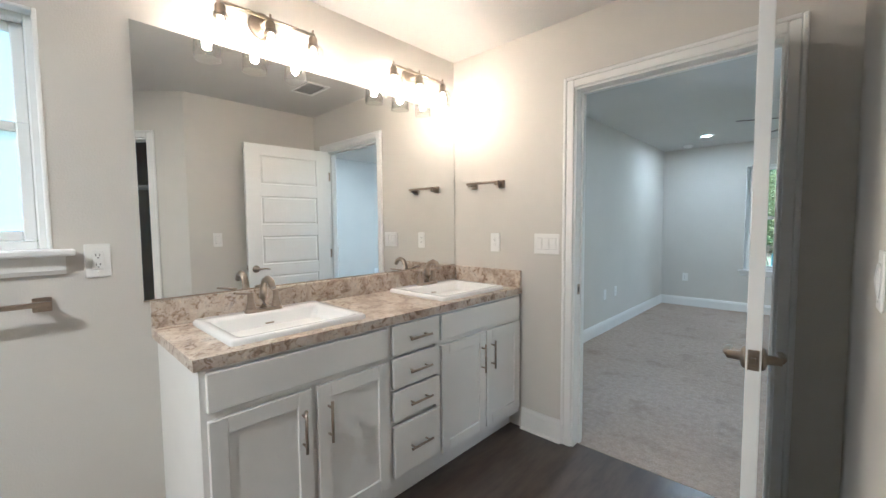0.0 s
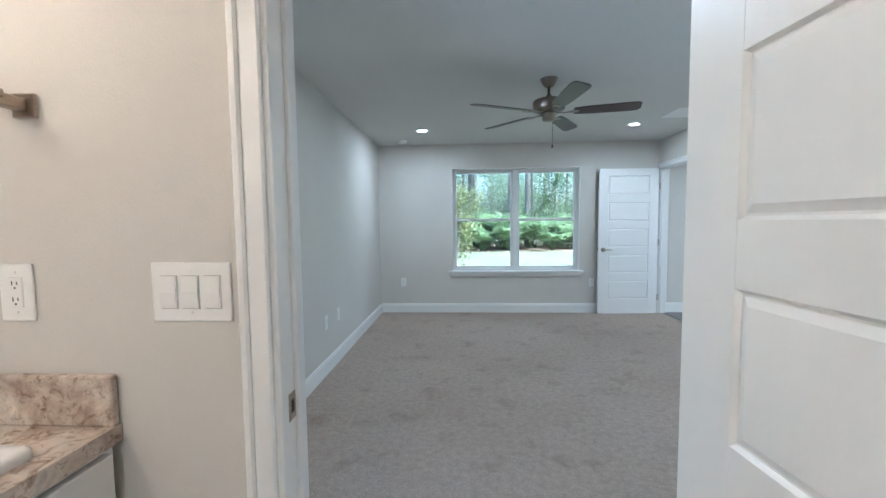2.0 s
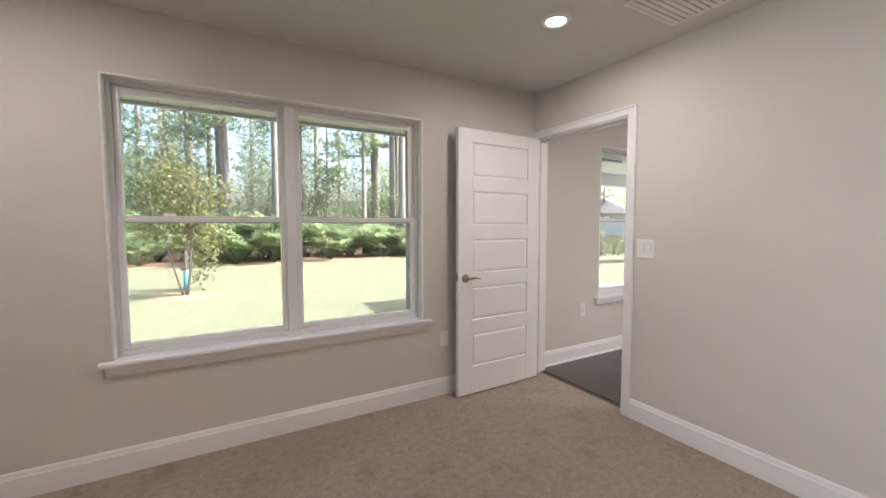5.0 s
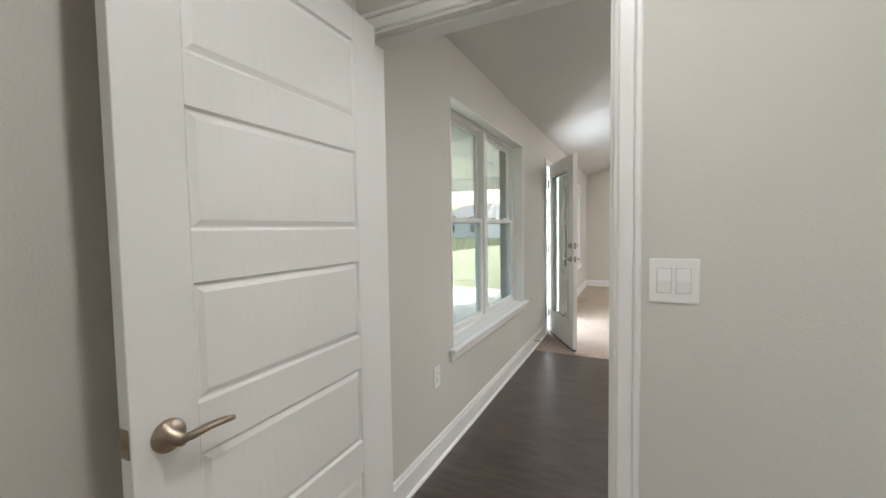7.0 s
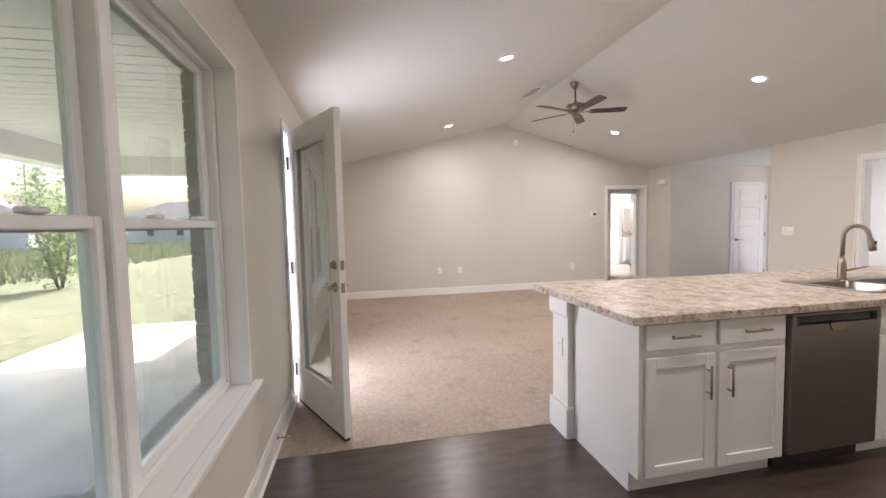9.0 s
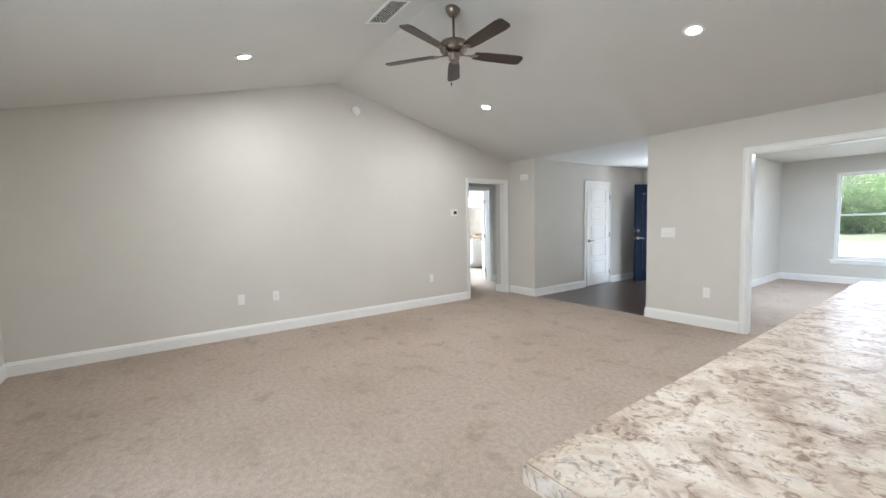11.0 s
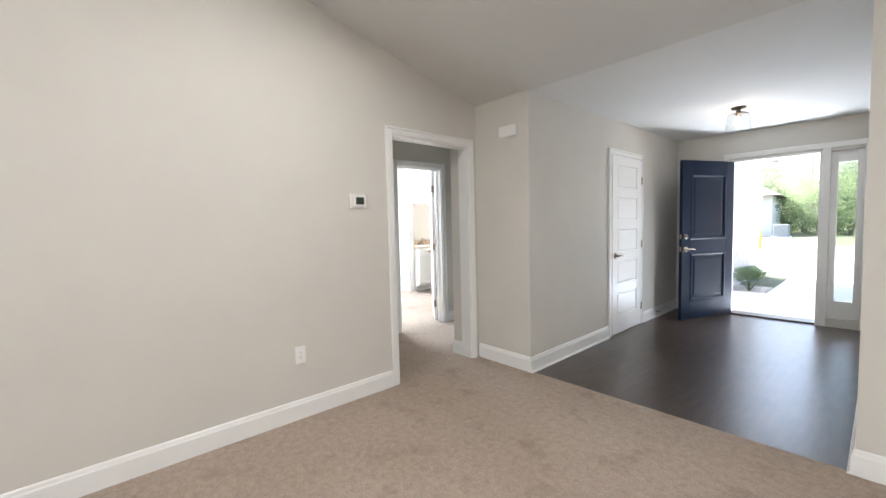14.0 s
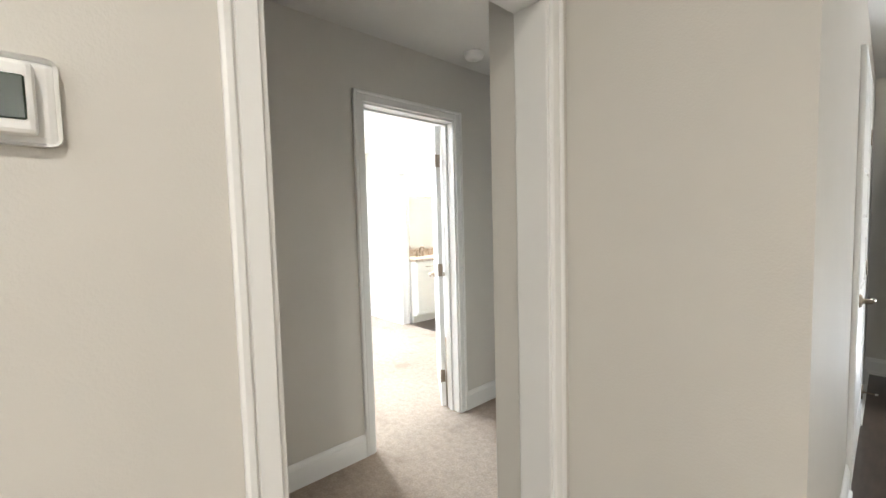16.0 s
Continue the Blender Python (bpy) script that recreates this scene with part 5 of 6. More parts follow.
for a, b, hy in ((4.735, 5.135, 5.085), (5.160, 5.548, 5.21)):
    dd = slab_front("drawer", kc, FX, -1, a, b, 0.735, 0.860)
    pull(dd, FX - 0.019, (a + b) / 2, 0.800, -1, 0.155, False)
    dd = shaker("door", kc, FX, -1, a, b, 0.112, 0.700)
    pull(dd, FX - 0.019, hy, 0.565, -1, 0.165, True)

dw = thing("dishwasher", pose(0, 0, 0), "stainless steel built-in dishwasher with a pocket handle", "dishwasher")
bm = B()
box(bm, FX + 0.02, 4.90, 4.115, 4.710, 0.09, 0.862)
part("tub", bm, DARK, dw)
bm = B()
box(bm, FX - 0.030, FX + 0.018, 4.117, 4.706, 0.118, 0.800, 0.006, 2)
part("door", bm, STEEL, dw, "brushed stainless door")
bm = B()
box(bm, FX - 0.030, FX + 0.018, 4.117, 4.706, 0.846, 0.864, 0.004)
box(bm, FX - 0.030, FX + 0.018, 4.680, 4.706, 0.8005, 0.8455, 0.002)
box(bm, FX - 0.030, FX + 0.018, 4.117, 4.143, 0.8005, 0.8455, 0.002)
part("control_strip", bm, STEEL, dw)
bm = B()
box(bm, FX - 0.012, FX + 0.017, 4.1435, 4.6795, 0.801, 0.8455, 0.002)
part("handle_pocket", bm, mat("black glossy plastic", (0.025, 0.024, 0.024), 0.25, vary=0.1, vscale=20), dw, "black recessed pocket handle")
bm = B()
prism(bm, [(4.352, 0.802), (4.468, 0.802), (4.468, 0.782), (4.450, 0.764), (4.370, 0.764), (4.352, 0.782)], "x", FX - 0.037, FX - 0.0305)
part("handle", bm, NICKEL, dw, "small bright latch plate")
bm = B()
box(bm, FX + 0.055, FX + 0.09, 4.117, 4.706, -0.004, 0.112)
part("toe_panel", bm, DARK, dw)

sb = thing("sink_cabinet", pose(0, 0, 0), "white sink base cabinet with shaker doors", "cabinet", "peninsula cabinets")
bm = B()
box(bm, FX + 0.02, 4.93, 2.40, 4.110, 0.10, 0.66)
box(bm, FX + 0.07, 4.93, 2.40, 4.110, -0.008, 0.0998)
part("body", bm, CAB, sb)
bm = B()
box(bm, FX, FX + 0.0198, 2.40, 4.110, 0.10, 0.868)
box(bm, 4.90, 4.93, 2.40, 4.110, 0.6602, 0.868)
part("face_frame", bm, CAB, sb)
slab_front("false_front", sb, FX, -1, 3.19, 4.10, 0.735, 0.860)
for a, b, hy in ((3.19, 3.635, 3.59), (3.655, 4.10, 3.70), (2.42, 3.15, 3.05)):
    dd = shaker("door", sb, FX, -1, a, b, 0.112, 0.700)
    pull(dd, FX - 0.019, hy, 0.565, -1, 0.165, True)

pk = thing("peninsula_post", pose(0, 0, 0), "white square post with plinth and cap at the peninsula corner", "post")
bm = B()
box(bm, 4.915, 5.110, 5.440, 5.612, 0.19, 0.755, 0.002)
part("shaft", bm, CAB, pk)
bm = B()
box(bm, 4.897, 5.128, 5.425, 5.630, -0.006, 0.19, 0.004)
part("plinth", bm, CAB, pk)
bm = B()
prism(bm, [(5.425, 0.868), (5.628, 0.868), (5.628, 0.775), (5.614, 0.755), (5.437, 0.755), (5.425, 0.775)], "x", 4.899, 5.126)
part("cap", bm, CAB, pk)
outlet(5.01, 5.612, 0.56, "+y")
bp = thing("peninsula_back_panel", pose(0, 0, 0), "white panel at the back of the peninsula", "panel")
bm = B()
box(bm, 4.932, 4.95, 2.40, 5.438, -0.004, 0.867, 0.001)
part("panel", bm, CAB, bp)

KSX, KSY = 4.655, 3.565
kt = thing("kitchen_countertop", pose(0, 0, 0), "cream and brown stone-look peninsula countertop with a bar overhang", "countertop")
bm = B()
slab_with_holes(bm, 4.2955, 5.360, 2.36, 5.6235, 0.870, 0.908, [(4.45, 4.80, 3.17, 3.96)])
part("worktop", bm, COUNTER, kt)
bm = B()
box(bm, 4.285, 4.295, 2.36, 5.634, 0.868, 0.9078, 0.002)
part("edge_strip", bm, COUNTER, kt)
bm = B()
box(bm, 4.2952, 5.360, 5.624, 5.634, 0.868, 0.9078, 0.002)
part("edge_strip", bm, COUNTER, kt)
ks = thing("kitchen_sink", pose(KSX, KSY, 0.908), "stainless steel double-bowl drop-in kitchen sink", "sink")
bm = B()
slab_with_holes(bm, -0.24, 0.255, -0.425, 0.425, -0.001, 0.006, [(-0.19, 0.13, -0.375, -0.015), (-0.19, 0.13, 0.015, 0.375)])
part("rim", bm, STEEL, ks)
for q in (-1, 1):
    bm = B()
    basin(bm, [(-0.03, q * 0.195, 0.325, 0.365, 0.035, 0.006), (-0.03, q * 0.195, 0.312, 0.352, 0.04, 0.001), (-0.03, q * 0.195, 0.30, 0.34, 0.05, -0.15), (-0.03, q * 0.195, 0.24, 0.28, 0.06, -0.175)])
    part("bowl", bm, STEEL, ks)
kf = thing("kitchen_faucet", pose(4.828, 3.580, 0.914), "brushed nickel gooseneck kitchen faucet with a pull-down sprayer", "faucet")
bm = B()
lathe(bm, [(0, 0), (0.030, 0), (0.030, 0.006), (0.026, 0.012), (0.024, 0.05), (0.025, 0.09), (0.021, 0.12), (0.0145, 0.16), (0, 0.165)], 22)
part("body", bm, NICKEL, kf)
bm = B()
arc = [(0, 0, 0.14), (0, 0, 0.30)] + [(-0.060 + 0.060 * math.cos(radians(a)), -0.02 * (1 - math.cos(radians(a))), 0.30 + 0.075 * math.sin(radians(a))) for a in range(15, 171, 15)]
arc += [(-0.123, -0.04, 0.300), (-0.128, -0.042, 0.280)]
tube(bm, arc, 0.0135, 14)
part("neck", bm, NICKEL, kf)
bm = B()
tube(bm, [(-0.126, -0.0415, 0.290), (-0.131, -0.043, 0.260), (-0.139, -0.045, 0.210)], [0.0165, 0.019, 0.021], 14)
part("sprayer", bm, NICKEL, kf)
bm = B()
tube(bm, [(-0.1395, -0.045, 0.2095), (-0.140, -0.0452, 0.207)], 0.017, 12)
box(bm, -0.155, -0.147, -0.055, -0.038, 0.25, 0.275, 0.002)
part("button", bm, DARK, kf)
bm = B()
tube(bm, [(-0.012, -0.022, 0.065), (-0.02, -0.045, 0.072), (-0.05, -0.085, 0.085), (-0.075, -0.125, 0.096)], [0.013, 0.012, 0.009, 0.0075], 10, 0.7)
part("lever", bm, NICKEL, kf)

# ---- foyer lamp ----
fl = thing("flush_ceiling_light", pose(8.565, -1.40, CH), "bronze flush ceiling light with a clear glass shade, lit", "ceiling light")
bm = B()
lathe(bm, [(0, 0), (0.065, 0), (0.065, -0.012), (0.058, -0.022), (0.022, -0.026), (0.022, -0.05), (0.05, -0.055), (0.05, -0.065), (0.02, -0.068), (0.02, -0.10), (0, -0.10)], 26)
part("canopy", bm, NICKEL, fl)
bm = B()
lathe(bm, [(0.03, -0.062), (0.088, -0.066), (0.094, -0.074), (0.112, -0.225), (0.109, -0.225), (0.090, -0.076), (0.084, -0.070), (0.03, -0.066)], 32)
part("glass_shade", bm, CLEAR, fl, "clear glass drum shade").visible_shadow = False
bm = B()
lathe(bm, [(0.012, -0.098), (0.013, -0.11), (0.024, -0.14), (0.026, -0.158), (0.02, -0.178), (0, -0.187)], 16)
part("bulb", bm, BULB3, fl, "glowing bulb")

# ---- second bath ----
v2 = thing("vanity_cabinet", pose(0, 0, 0), "small white vanity cabinet in the second bath", "vanity")
V2X = 13.72
bm = B()
box(bm, V2X + 0.02, 14.22, -2.45, -1.24, 0.10, 0.85)
box(bm, V2X + 0.08, 14.22, -2.45, -1.24, -0.008, 0.0998)
part("body", bm, CAB, v2)
bm = B()
box(bm, V2X, V2X + 0.0198, -2.45, -1.24, 0.10, 0.85)
part("face_frame", bm, CAB, v2)
for k in range(3):
    y0 = -2.44 + 0.40 * k
    slab_front("drawer", v2, V2X, -1, y0, y0 + 0.385, 0.72, 0.838)
    dd = shaker("door", v2, V2X, -1, y0, y0 + 0.385, 0.12, 0.69)
    pull(dd, V2X - 0.019, y0 + 0.05, 0.56, -1, 0.13, True)
    pull(dd, V2X - 0.019, y0 + 0.19, 0.78, -1, 0.13, False)
c2 = thing("vanity_countertop", pose(0, 0, 0), "cream stone-look countertop in the second bath", "countertop")
bm = B()
box(bm, V2X - 0.02, 14.22, -2.46, -1.225, 0.851, 0.888, 0.003)
part("worktop", bm, COUNTER, c2)
bm = B()
box(bm, 14.20, 14.22, -2.46, -1.225, 0.8885, 0.99, 0.003)
part("backsplash", bm, COUNTER, c2)
f2 = thing("bathroom_faucet", pose(14.10, -1.62, 0.888, 0, 0, 180), "brushed nickel two-handle bathroom faucet", "faucet", "vanity faucets")
bm = B()
tube(bm, [(0, 0, 0.0), (0.0, 0, 0.06), (0.006, 0, 0.105), (0.026, 0, 0.138), (0.056, 0, 0.148), (0.086, 0, 0.138), (0.104, 0, 0.112)], [0.022, 0.018, 0.016, 0.0155, 0.0155, 0.015, 0.0135], 12)
part("spout", bm, NICKEL, f2)
for q in (-1, 1):
    bm = B()
    lathe(bm, [(0.024, 0.0), (0.021, 0.022), (0.014, 0.05), (0.013, 0.075), (0, 0.09)], 14, Matrix.Translation((0, q * 0.056, 0)))
    tube(bm, [(0, q * 0.056, 0.082), (0.010, q * 0.125, 0.094)], [0.012, 0.007], 8, 0.55)
    part("handle", bm, NICKEL, f2)
m2 = thing("wall_mirror", pose(14.22, 0, 0), "frameless mirror above the second vanity", "mirror")
bm = B()
box(bm, -0.006, -0.001, -2.40, -1.30, 1.0, 1.80)
part("glass", bm, MIRROR, m2)
v3 = thing("vanity_light", pose(14.22, -1.78, 1.95), "nickel three-bulb vanity light, lit", "wall light", "vanity lights")
bm = B()
box(bm, -0.03, -0.001, -0.30, 0.30, -0.03, 0.03, 0.004)
part("backplate", bm, NICKEL, v3)
for q in (-1, 0, 1):
    bm = B()
    lathe(bm, [(0.012, 0.0), (0.03, -0.02), (0.045, -0.06), (0.045, -0.11), (0, -0.12)], 18, Matrix.Translation((-0.09, q * 0.2, 0)))
    part("bulb", bm, BULB2, v3, "glowing frosted shade")

# ---- outside: ground, patio, porch ----
GRASS = mat("lawn ground", (0.088, 0.106, 0.055), 0.95, color2=(0.178, 0.168, 0.115), mid=(0.40, 0.60), vscale=12, detail=9, bump=0.8, bscale=45, coord="World", spec=0.1)
MULCH = mat("brown bark mulch", (0.13, 0.085, 0.055), 0.95, color2=(0.28, 0.20, 0.14), vscale=22, detail=6, bump=1.0, bscale=60, coord="World", spec=0.1)
BRICK = mat("grey-brown brick", (0.42, 0.39, 0.35), 0.85, vary=0.3, vscale=9, bump=0.3, bscale=60, coord="World")
bm = B()
box(bm, -900, 900, -900, 900, -0.65, -0.15)
tagged(new("ground", mesh_of("ground", bm, GRASS)), "sunlit green lawn with straw-coloured patches", "lawn", "", "structure")
bm = B()
box(bm, 5.12, 9.40, 7.67, 10.78, -0.30, -0.06, 0.01)
setting("patio_slab", bm, CONCRETE, "pale broom-finished concrete patio slab", "patio")
bm = B()
box(bm, -2.4, 5.11, 7.67, 8.55, -0.30, -0.125, 0.01)
setting("planting_bed", bm, MULCH, "strip of brown bark mulch along the house", "mulch bed")
bm = B()
box(bm, -30, 40, 21.2, 30, -0.30, -0.138)
setting("woods_floor", bm, MULCH, "brown leaf litter at the edge of the woods", "leaf litter")


def veneer(name, axis, u0, u1, v0, v1, holes):
    bm = B()
    wall_cells(bm, axis, u0, u1, v0, v1, -0.3, 2.5, holes)
    setting(name, bm, BRICK, "grey-brown brick veneer outside wall", "brick wall")


veneer("brick_veneer_north", "x", -2.08, 15.1, 7.55, 7.66, [BED_WIN, (KIT_WIN[0] - 0.05, KIT_WIN[1] + 0.08, KIT_WIN[2], KIT_WIN[3]), (LIV_WIN[0] - 0.05, LIV_WIN[1] + 0.05, LIV_WIN[2], LIV_WIN[3]), PATIO])
veneer("brick_veneer_west", "y", -3.1, 7.549, -2.08, -1.975, [BATH_WIN, (WEST_WIN[0] - 0.02, WEST_WIN[1] + 0.08, WEST_WIN[2] - 0.02, WEST_WIN[3] + 0.02)])
veneer("brick_veneer_south", "x", 7.66, 15.1, -3.17, -3.06, [(7.66, 9.0, -0.3, 2.10)])
veneer("brick_veneer_south", "x", -2.08, 1.93, -3.17, -3.06, [])
veneer("brick_veneer_dining", "x", 1.93, 7.655, YD - 0.32, YD - 0.21, [DIN_WIN])
veneer("brick_veneer_dining", "y", YD - 0.209, -3.06, 7.604, 7.655, [])
veneer("brick_veneer_dining", "y", YD - 0.209, -3.171, 1.93, 2.04, [])
# single bricks at the window and door reveals, seen edge-on through the glass
brick_data = mesh_of("brick", box(B(), -0.004, 0.006, 0.0, 0.118, -0.028, 0.028, 0.003), BRICK)
reveal = setting("brick_reveal", box(B(), KIT_WIN[1] + 0.071, KIT_WIN[1] + 0.078, 7.552, 7.658, 0.62, 2.08), BRICK, "brick reveal beside the kitchen window", "brick wall")
for k in range(22):
    o = new("brick", brick_data)
    o.parent = reveal
    o.matrix_basis = pose(KIT_WIN[1] + 0.066 - 0.003 * (k % 2), 7.545, 0.66 + 0.067 * k)

# porch: ceiling of grooved soffit boards, beams and columns
bm = B()
n = 30
for k in range(n):
    x0 = 4.96 + (9.36 - 4.96) * k / n
    x1 = 4.96 + (9.36 - 4.96) * (k + 1) / n
    box(bm, x0 + 0.007, x1 - 0.007, 7.66, 10.55, 2.440, 2.458)
box(bm, 4.96, 9.36, 7.66, 10.55, 2.4575, 2.50)
setting("porch_ceiling", bm, SOFFIT, "white grooved soffit boards of the porch ceiling", "porch ceiling")
bm = B()
box(bm, 4.80, 9.52, 10.44, 10.70, 2.18, 2.60, 0.006)
setting("porch_beam_north", bm, SOFFIT, "white wrapped porch beam", "beam")
bm = B()
box(bm, 9.26, 9.52, 7.67, 10.439, 2.18, 2.60, 0.006)
setting("porch_beam_east", bm, SOFFIT, "white wrapped porch beam", "beam")
bm = B()
prism(bm, [(10.95, 2.61), (6.9, 2.94), (6.9, 3.02), (10.95, 2.69)], "x", 4.65, 9.75)
setting("porch_roof", bm, ROOF, "dark shingle porch roof", "roof")
for x in (9.39, 5.05):
    c = thing("porch_column", pose(x, 10.57, -0.06), "white square porch column", "column", "porch columns")
    bm = B()
    box(bm, -0.075, 0.075, -0.075, 0.075, 0.10, 2.16, 0.004)
    part("shaft", bm, SOFFIT, c)
    bm = B()
    box(bm, -0.095, 0.095, -0.095, 0.095, 0.0, 0.10, 0.005)
    part("base", bm, SOFFIT, c)
    bm = B()
    box(bm, -0.095, 0.095, -0.095, 0.095, 2.16, 2.24, 0.005)
    part("cap", bm, SOFFIT, c)
# fascia along the eaves
bm = B()
box(bm, -2.5, 4.64, 8.275, 8.30, 2.175, 2.42)
box(bm, 9.77, 15.6, 8.275, 8.30, 2.175, 2.42)
setting("fascia", bm, SOFFIT, "white eave fascia board", "fascia")
bm = B()
for k in range(34):
    box(bm, -2.4 + 0.2 * k, -2.392 + 0.2 * k, 8.19, 8.27, 2.196, 2.1995)
setting("soffit_joints", bm, mat("soffit joint", (0.35, 0.35, 0.33), 0.7, vary=0.1), "thin joints of the eave soffit", "soffit")

# ---- plants ----
BARK = mat("pine bark", (0.28, 0.245, 0.215), 0.95, color2=(0.16, 0.135, 0.12), vscale=9, detail=7, stretch=(1, 1, 0.25), bump=1.0, bscale=24)
NEEDLE = mat("pine needles", (0.29, 0.34, 0.21), 0.8, color2=(0.20, 0.25, 0.145), vscale=2, spec=0.2)
LEAF = mat("shrub leaves", (0.28, 0.34, 0.18), 0.6, color2=(0.19, 0.24, 0.12), vscale=3, spec=0.3)
LEAF2 = mat("olive young leaves", (0.21, 0.20, 0.085), 0.6, color2=(0.12, 0.14, 0.055), vscale=5, spec=0.3)
PALM = mat("palmetto fronds", (0.25, 0.305, 0.16), 0.5, color2=(0.155, 0.205, 0.10), vscale=4, spec=0.35)
DRYP = mat("straw grass", (0.15, 0.15, 0.10), 0.9, color2=(0.085, 0.11, 0.056), vscale=1.5, spec=0.1)
for lm in (NEEDLE, LEAF, LEAF2, PALM, DRYP):
    nt_ = lm.node_tree
    b_ = nt_.nodes["Principled BSDF"]
    tr_ = nt_.nodes.new("ShaderNodeBsdfTranslucent")
    mx_ = nt_.nodes.new("ShaderNodeMixShader")
    mx_.inputs[0].default_value = 0.6
    src_ = b_.inputs["Base Color"].links[0].from_socket
    nt_.links.new(src_, tr_.inputs["Color"])
    nt_.links.new(b_.outputs[0], mx_.inputs[1])
    nt_.links.new(tr_.outputs[0], mx_.inputs[2])
    nt_.links.new(mx_.outputs[0], nt_.nodes["Material Output"].inputs["Surface"])

rnd = random.Random(7)


def quads_mesh(name, quads, material):
    me = bpy.data.meshes.new(name)
    vs = [v for q in quads for v in q]
    fs, i = [], 0
    for q in quads:
        fs.append(tuple(range(i, i + len(q))))
        i += len(q)
    me.from_pydata(vs, [], fs)
    me.materials.append(material)
    return me


def leaf_quad(p, size, slim=0.5):
    d = Vector((rnd.gauss(0, 1), rnd.gauss(0, 1), rnd.gauss(0, 0.7))).normalized()
    s = d.cross(Vector((rnd.gauss(0, 1), rnd.gauss(0, 1), rnd.gauss(0, 1)))).normalized() * size * slim
    d = d * size
    p = Vector(p)
    return [tuple(p - d * 0.5), tuple(p + s * 0.5), tuple(p + d * 0.5), tuple(p - s * 0.5)]


def child(name, me, parent, label=""):
    o = new(name, me)
    o.parent = parent
    return tagged(o, label)


def pine(seed, h, r):
    rnd.seed(seed)
    t = thing("pine_tree", pose(0, 0, -0.2), "tall slender pine with a bare trunk and sparse crown", "tree", "pine woods")
    bm = B()
    bend = (rnd.uniform(-0.3, 0.3), rnd.uniform(-0.3, 0.3))
    spine = [(bend[0] * (k / 8) ** 2, bend[1] * (k / 8) ** 2, h * k / 8) for k in range(9)]
    tube(bm, spine, [r * (1.15 - 0.95 * k / 8) for k in range(9)], 9)
    quads = []
    for k in range(30):
        z = h * rnd.uniform(0.33, 0.99)
        a = rnd.uniform(0, 6.28)
        l = (1.0 - z / h) * 2.6 + 0.6
        l *= rnd.uniform(0.5, 1.1)
        f = z / h
        bx, by = bend[0] * f * f, bend[1] * f * f
        tip = (bx + l * math.cos(a), by + l * math.sin(a), z + l * 0.25)
        tube(bm, [(bx, by, z), (bx + l * 0.5 * math.cos(a), by + l * 0.5 * math.sin(a), z + l * 0.05), tip], [0.035, 0.022, 0.008], 4)
        for c in range(3):
            g = rnd.uniform(0.45, 1.0)
            cc = Vector((bx + l * g * math.cos(a), by + l * g * math.sin(a), z + l * 0.2 * g))
            for q in range(26):
                p = cc + Vector((rnd.gauss(0, 0.28), rnd.gauss(0, 0.28), rnd.gauss(0, 0.16)))
                quads.append(leaf_quad(p, 0.30, 0.26))
    part("trunk", bm, BARK, t)
    child("crown", quads_mesh("crown", quads, NEEDLE), t, "clumps of dark green needles")
    return t


def bush(seed, w, h, leaf, n, material, name, label, category, group, stems=True):
    rnd.seed(seed)
    t = thing(name, pose(0, 0, -0.2), label, category, group)
    bm = B()
    for k in range(6):
        a = rnd.uniform(0, 6.28)
        tube(bm, [(0.05 * math.cos(a), 0.05 * math.sin(a), 0), (w * 0.2 * math.cos(a), w * 0.2 * math.sin(a), h * 0.45), (w * 0.34 * math.cos(a), w * 0.34 * math.sin(a), h * 0.8)], [0.022, 0.014, 0.005], 5)
    part("branchwork", bm, BARK, t)
    quads = []
    clumps = [(rnd.gauss(0, w * 0.22), rnd.gauss(0, w * 0.22), h * rnd.uniform(0.15, 0.95)) for k in range(14)]
    for k in range(n):
        c = clumps[rnd.randrange(len(clumps))]
        s = 1.0 - 0.45 * c[2] / h
        p = (c[0] * s + rnd.gauss(0, w * 0.11), c[1] * s + rnd.gauss(0, w * 0.11), max(0.05, c[2] + rnd.gauss(0, h * 0.09)))
        quads.append(leaf_quad(p, leaf * rnd.uniform(0.7, 1.3), 0.5))
    child("foliage", quads_mesh("foliage", quads, material), t)
    return t


def palmetto(seed):
    rnd.seed(seed)
    t = thing("palmetto", pose(0, 0, -0.2), "low saw palmetto with pale green fan fronds", "palmetto", "palmetto thicket")
    quads = []
    bm = B()
    for k in range(16):
        a = rnd.uniform(0, 6.28)
        lean = rnd.uniform(0.15, 0.9)
        l = rnd.uniform(0.5, 1.2)
        d = Vector((math.cos(a) * lean, math.sin(a) * lean, 1.0)).normalized()
        hub = d * l
        tube(bm, [(0, 0, 0), tuple(hub * 0.5 + Vector((0, 0, 0.04))), tuple(hub)], [0.012, 0.009, 0.007], 4)
        side = d.cross(Vector((0, 0, 1)))
        side = side.normalized() if side.length > 0.05 else Vector((1, 0, 0))
        out = (Vector((math.cos(a), math.sin(a), 0)) * 0.6 + d * 0.7).normalized()
        r = rnd.uniform(0.50, 0.80)
        for q in range(15):
            g = radians(-100 + 200 * q / 14)
            v = (out * math.cos(g) + side * math.sin(g)).normalized()
            w = v.cross(out.cross(side)).normalized() * 0.032
            tip = hub + v * r * rnd.uniform(0.85, 1.05) + Vector((0, 0, -0.10 * r))
            mid = hub + v * r * 0.5
            quads.append([tuple(hub), tuple(mid + w), tuple(tip), tuple(mid - w)])
    part("stalks", bm, PALM, t)
    child("fronds", quads_mesh("fronds", quads, PALM), t)
    return t


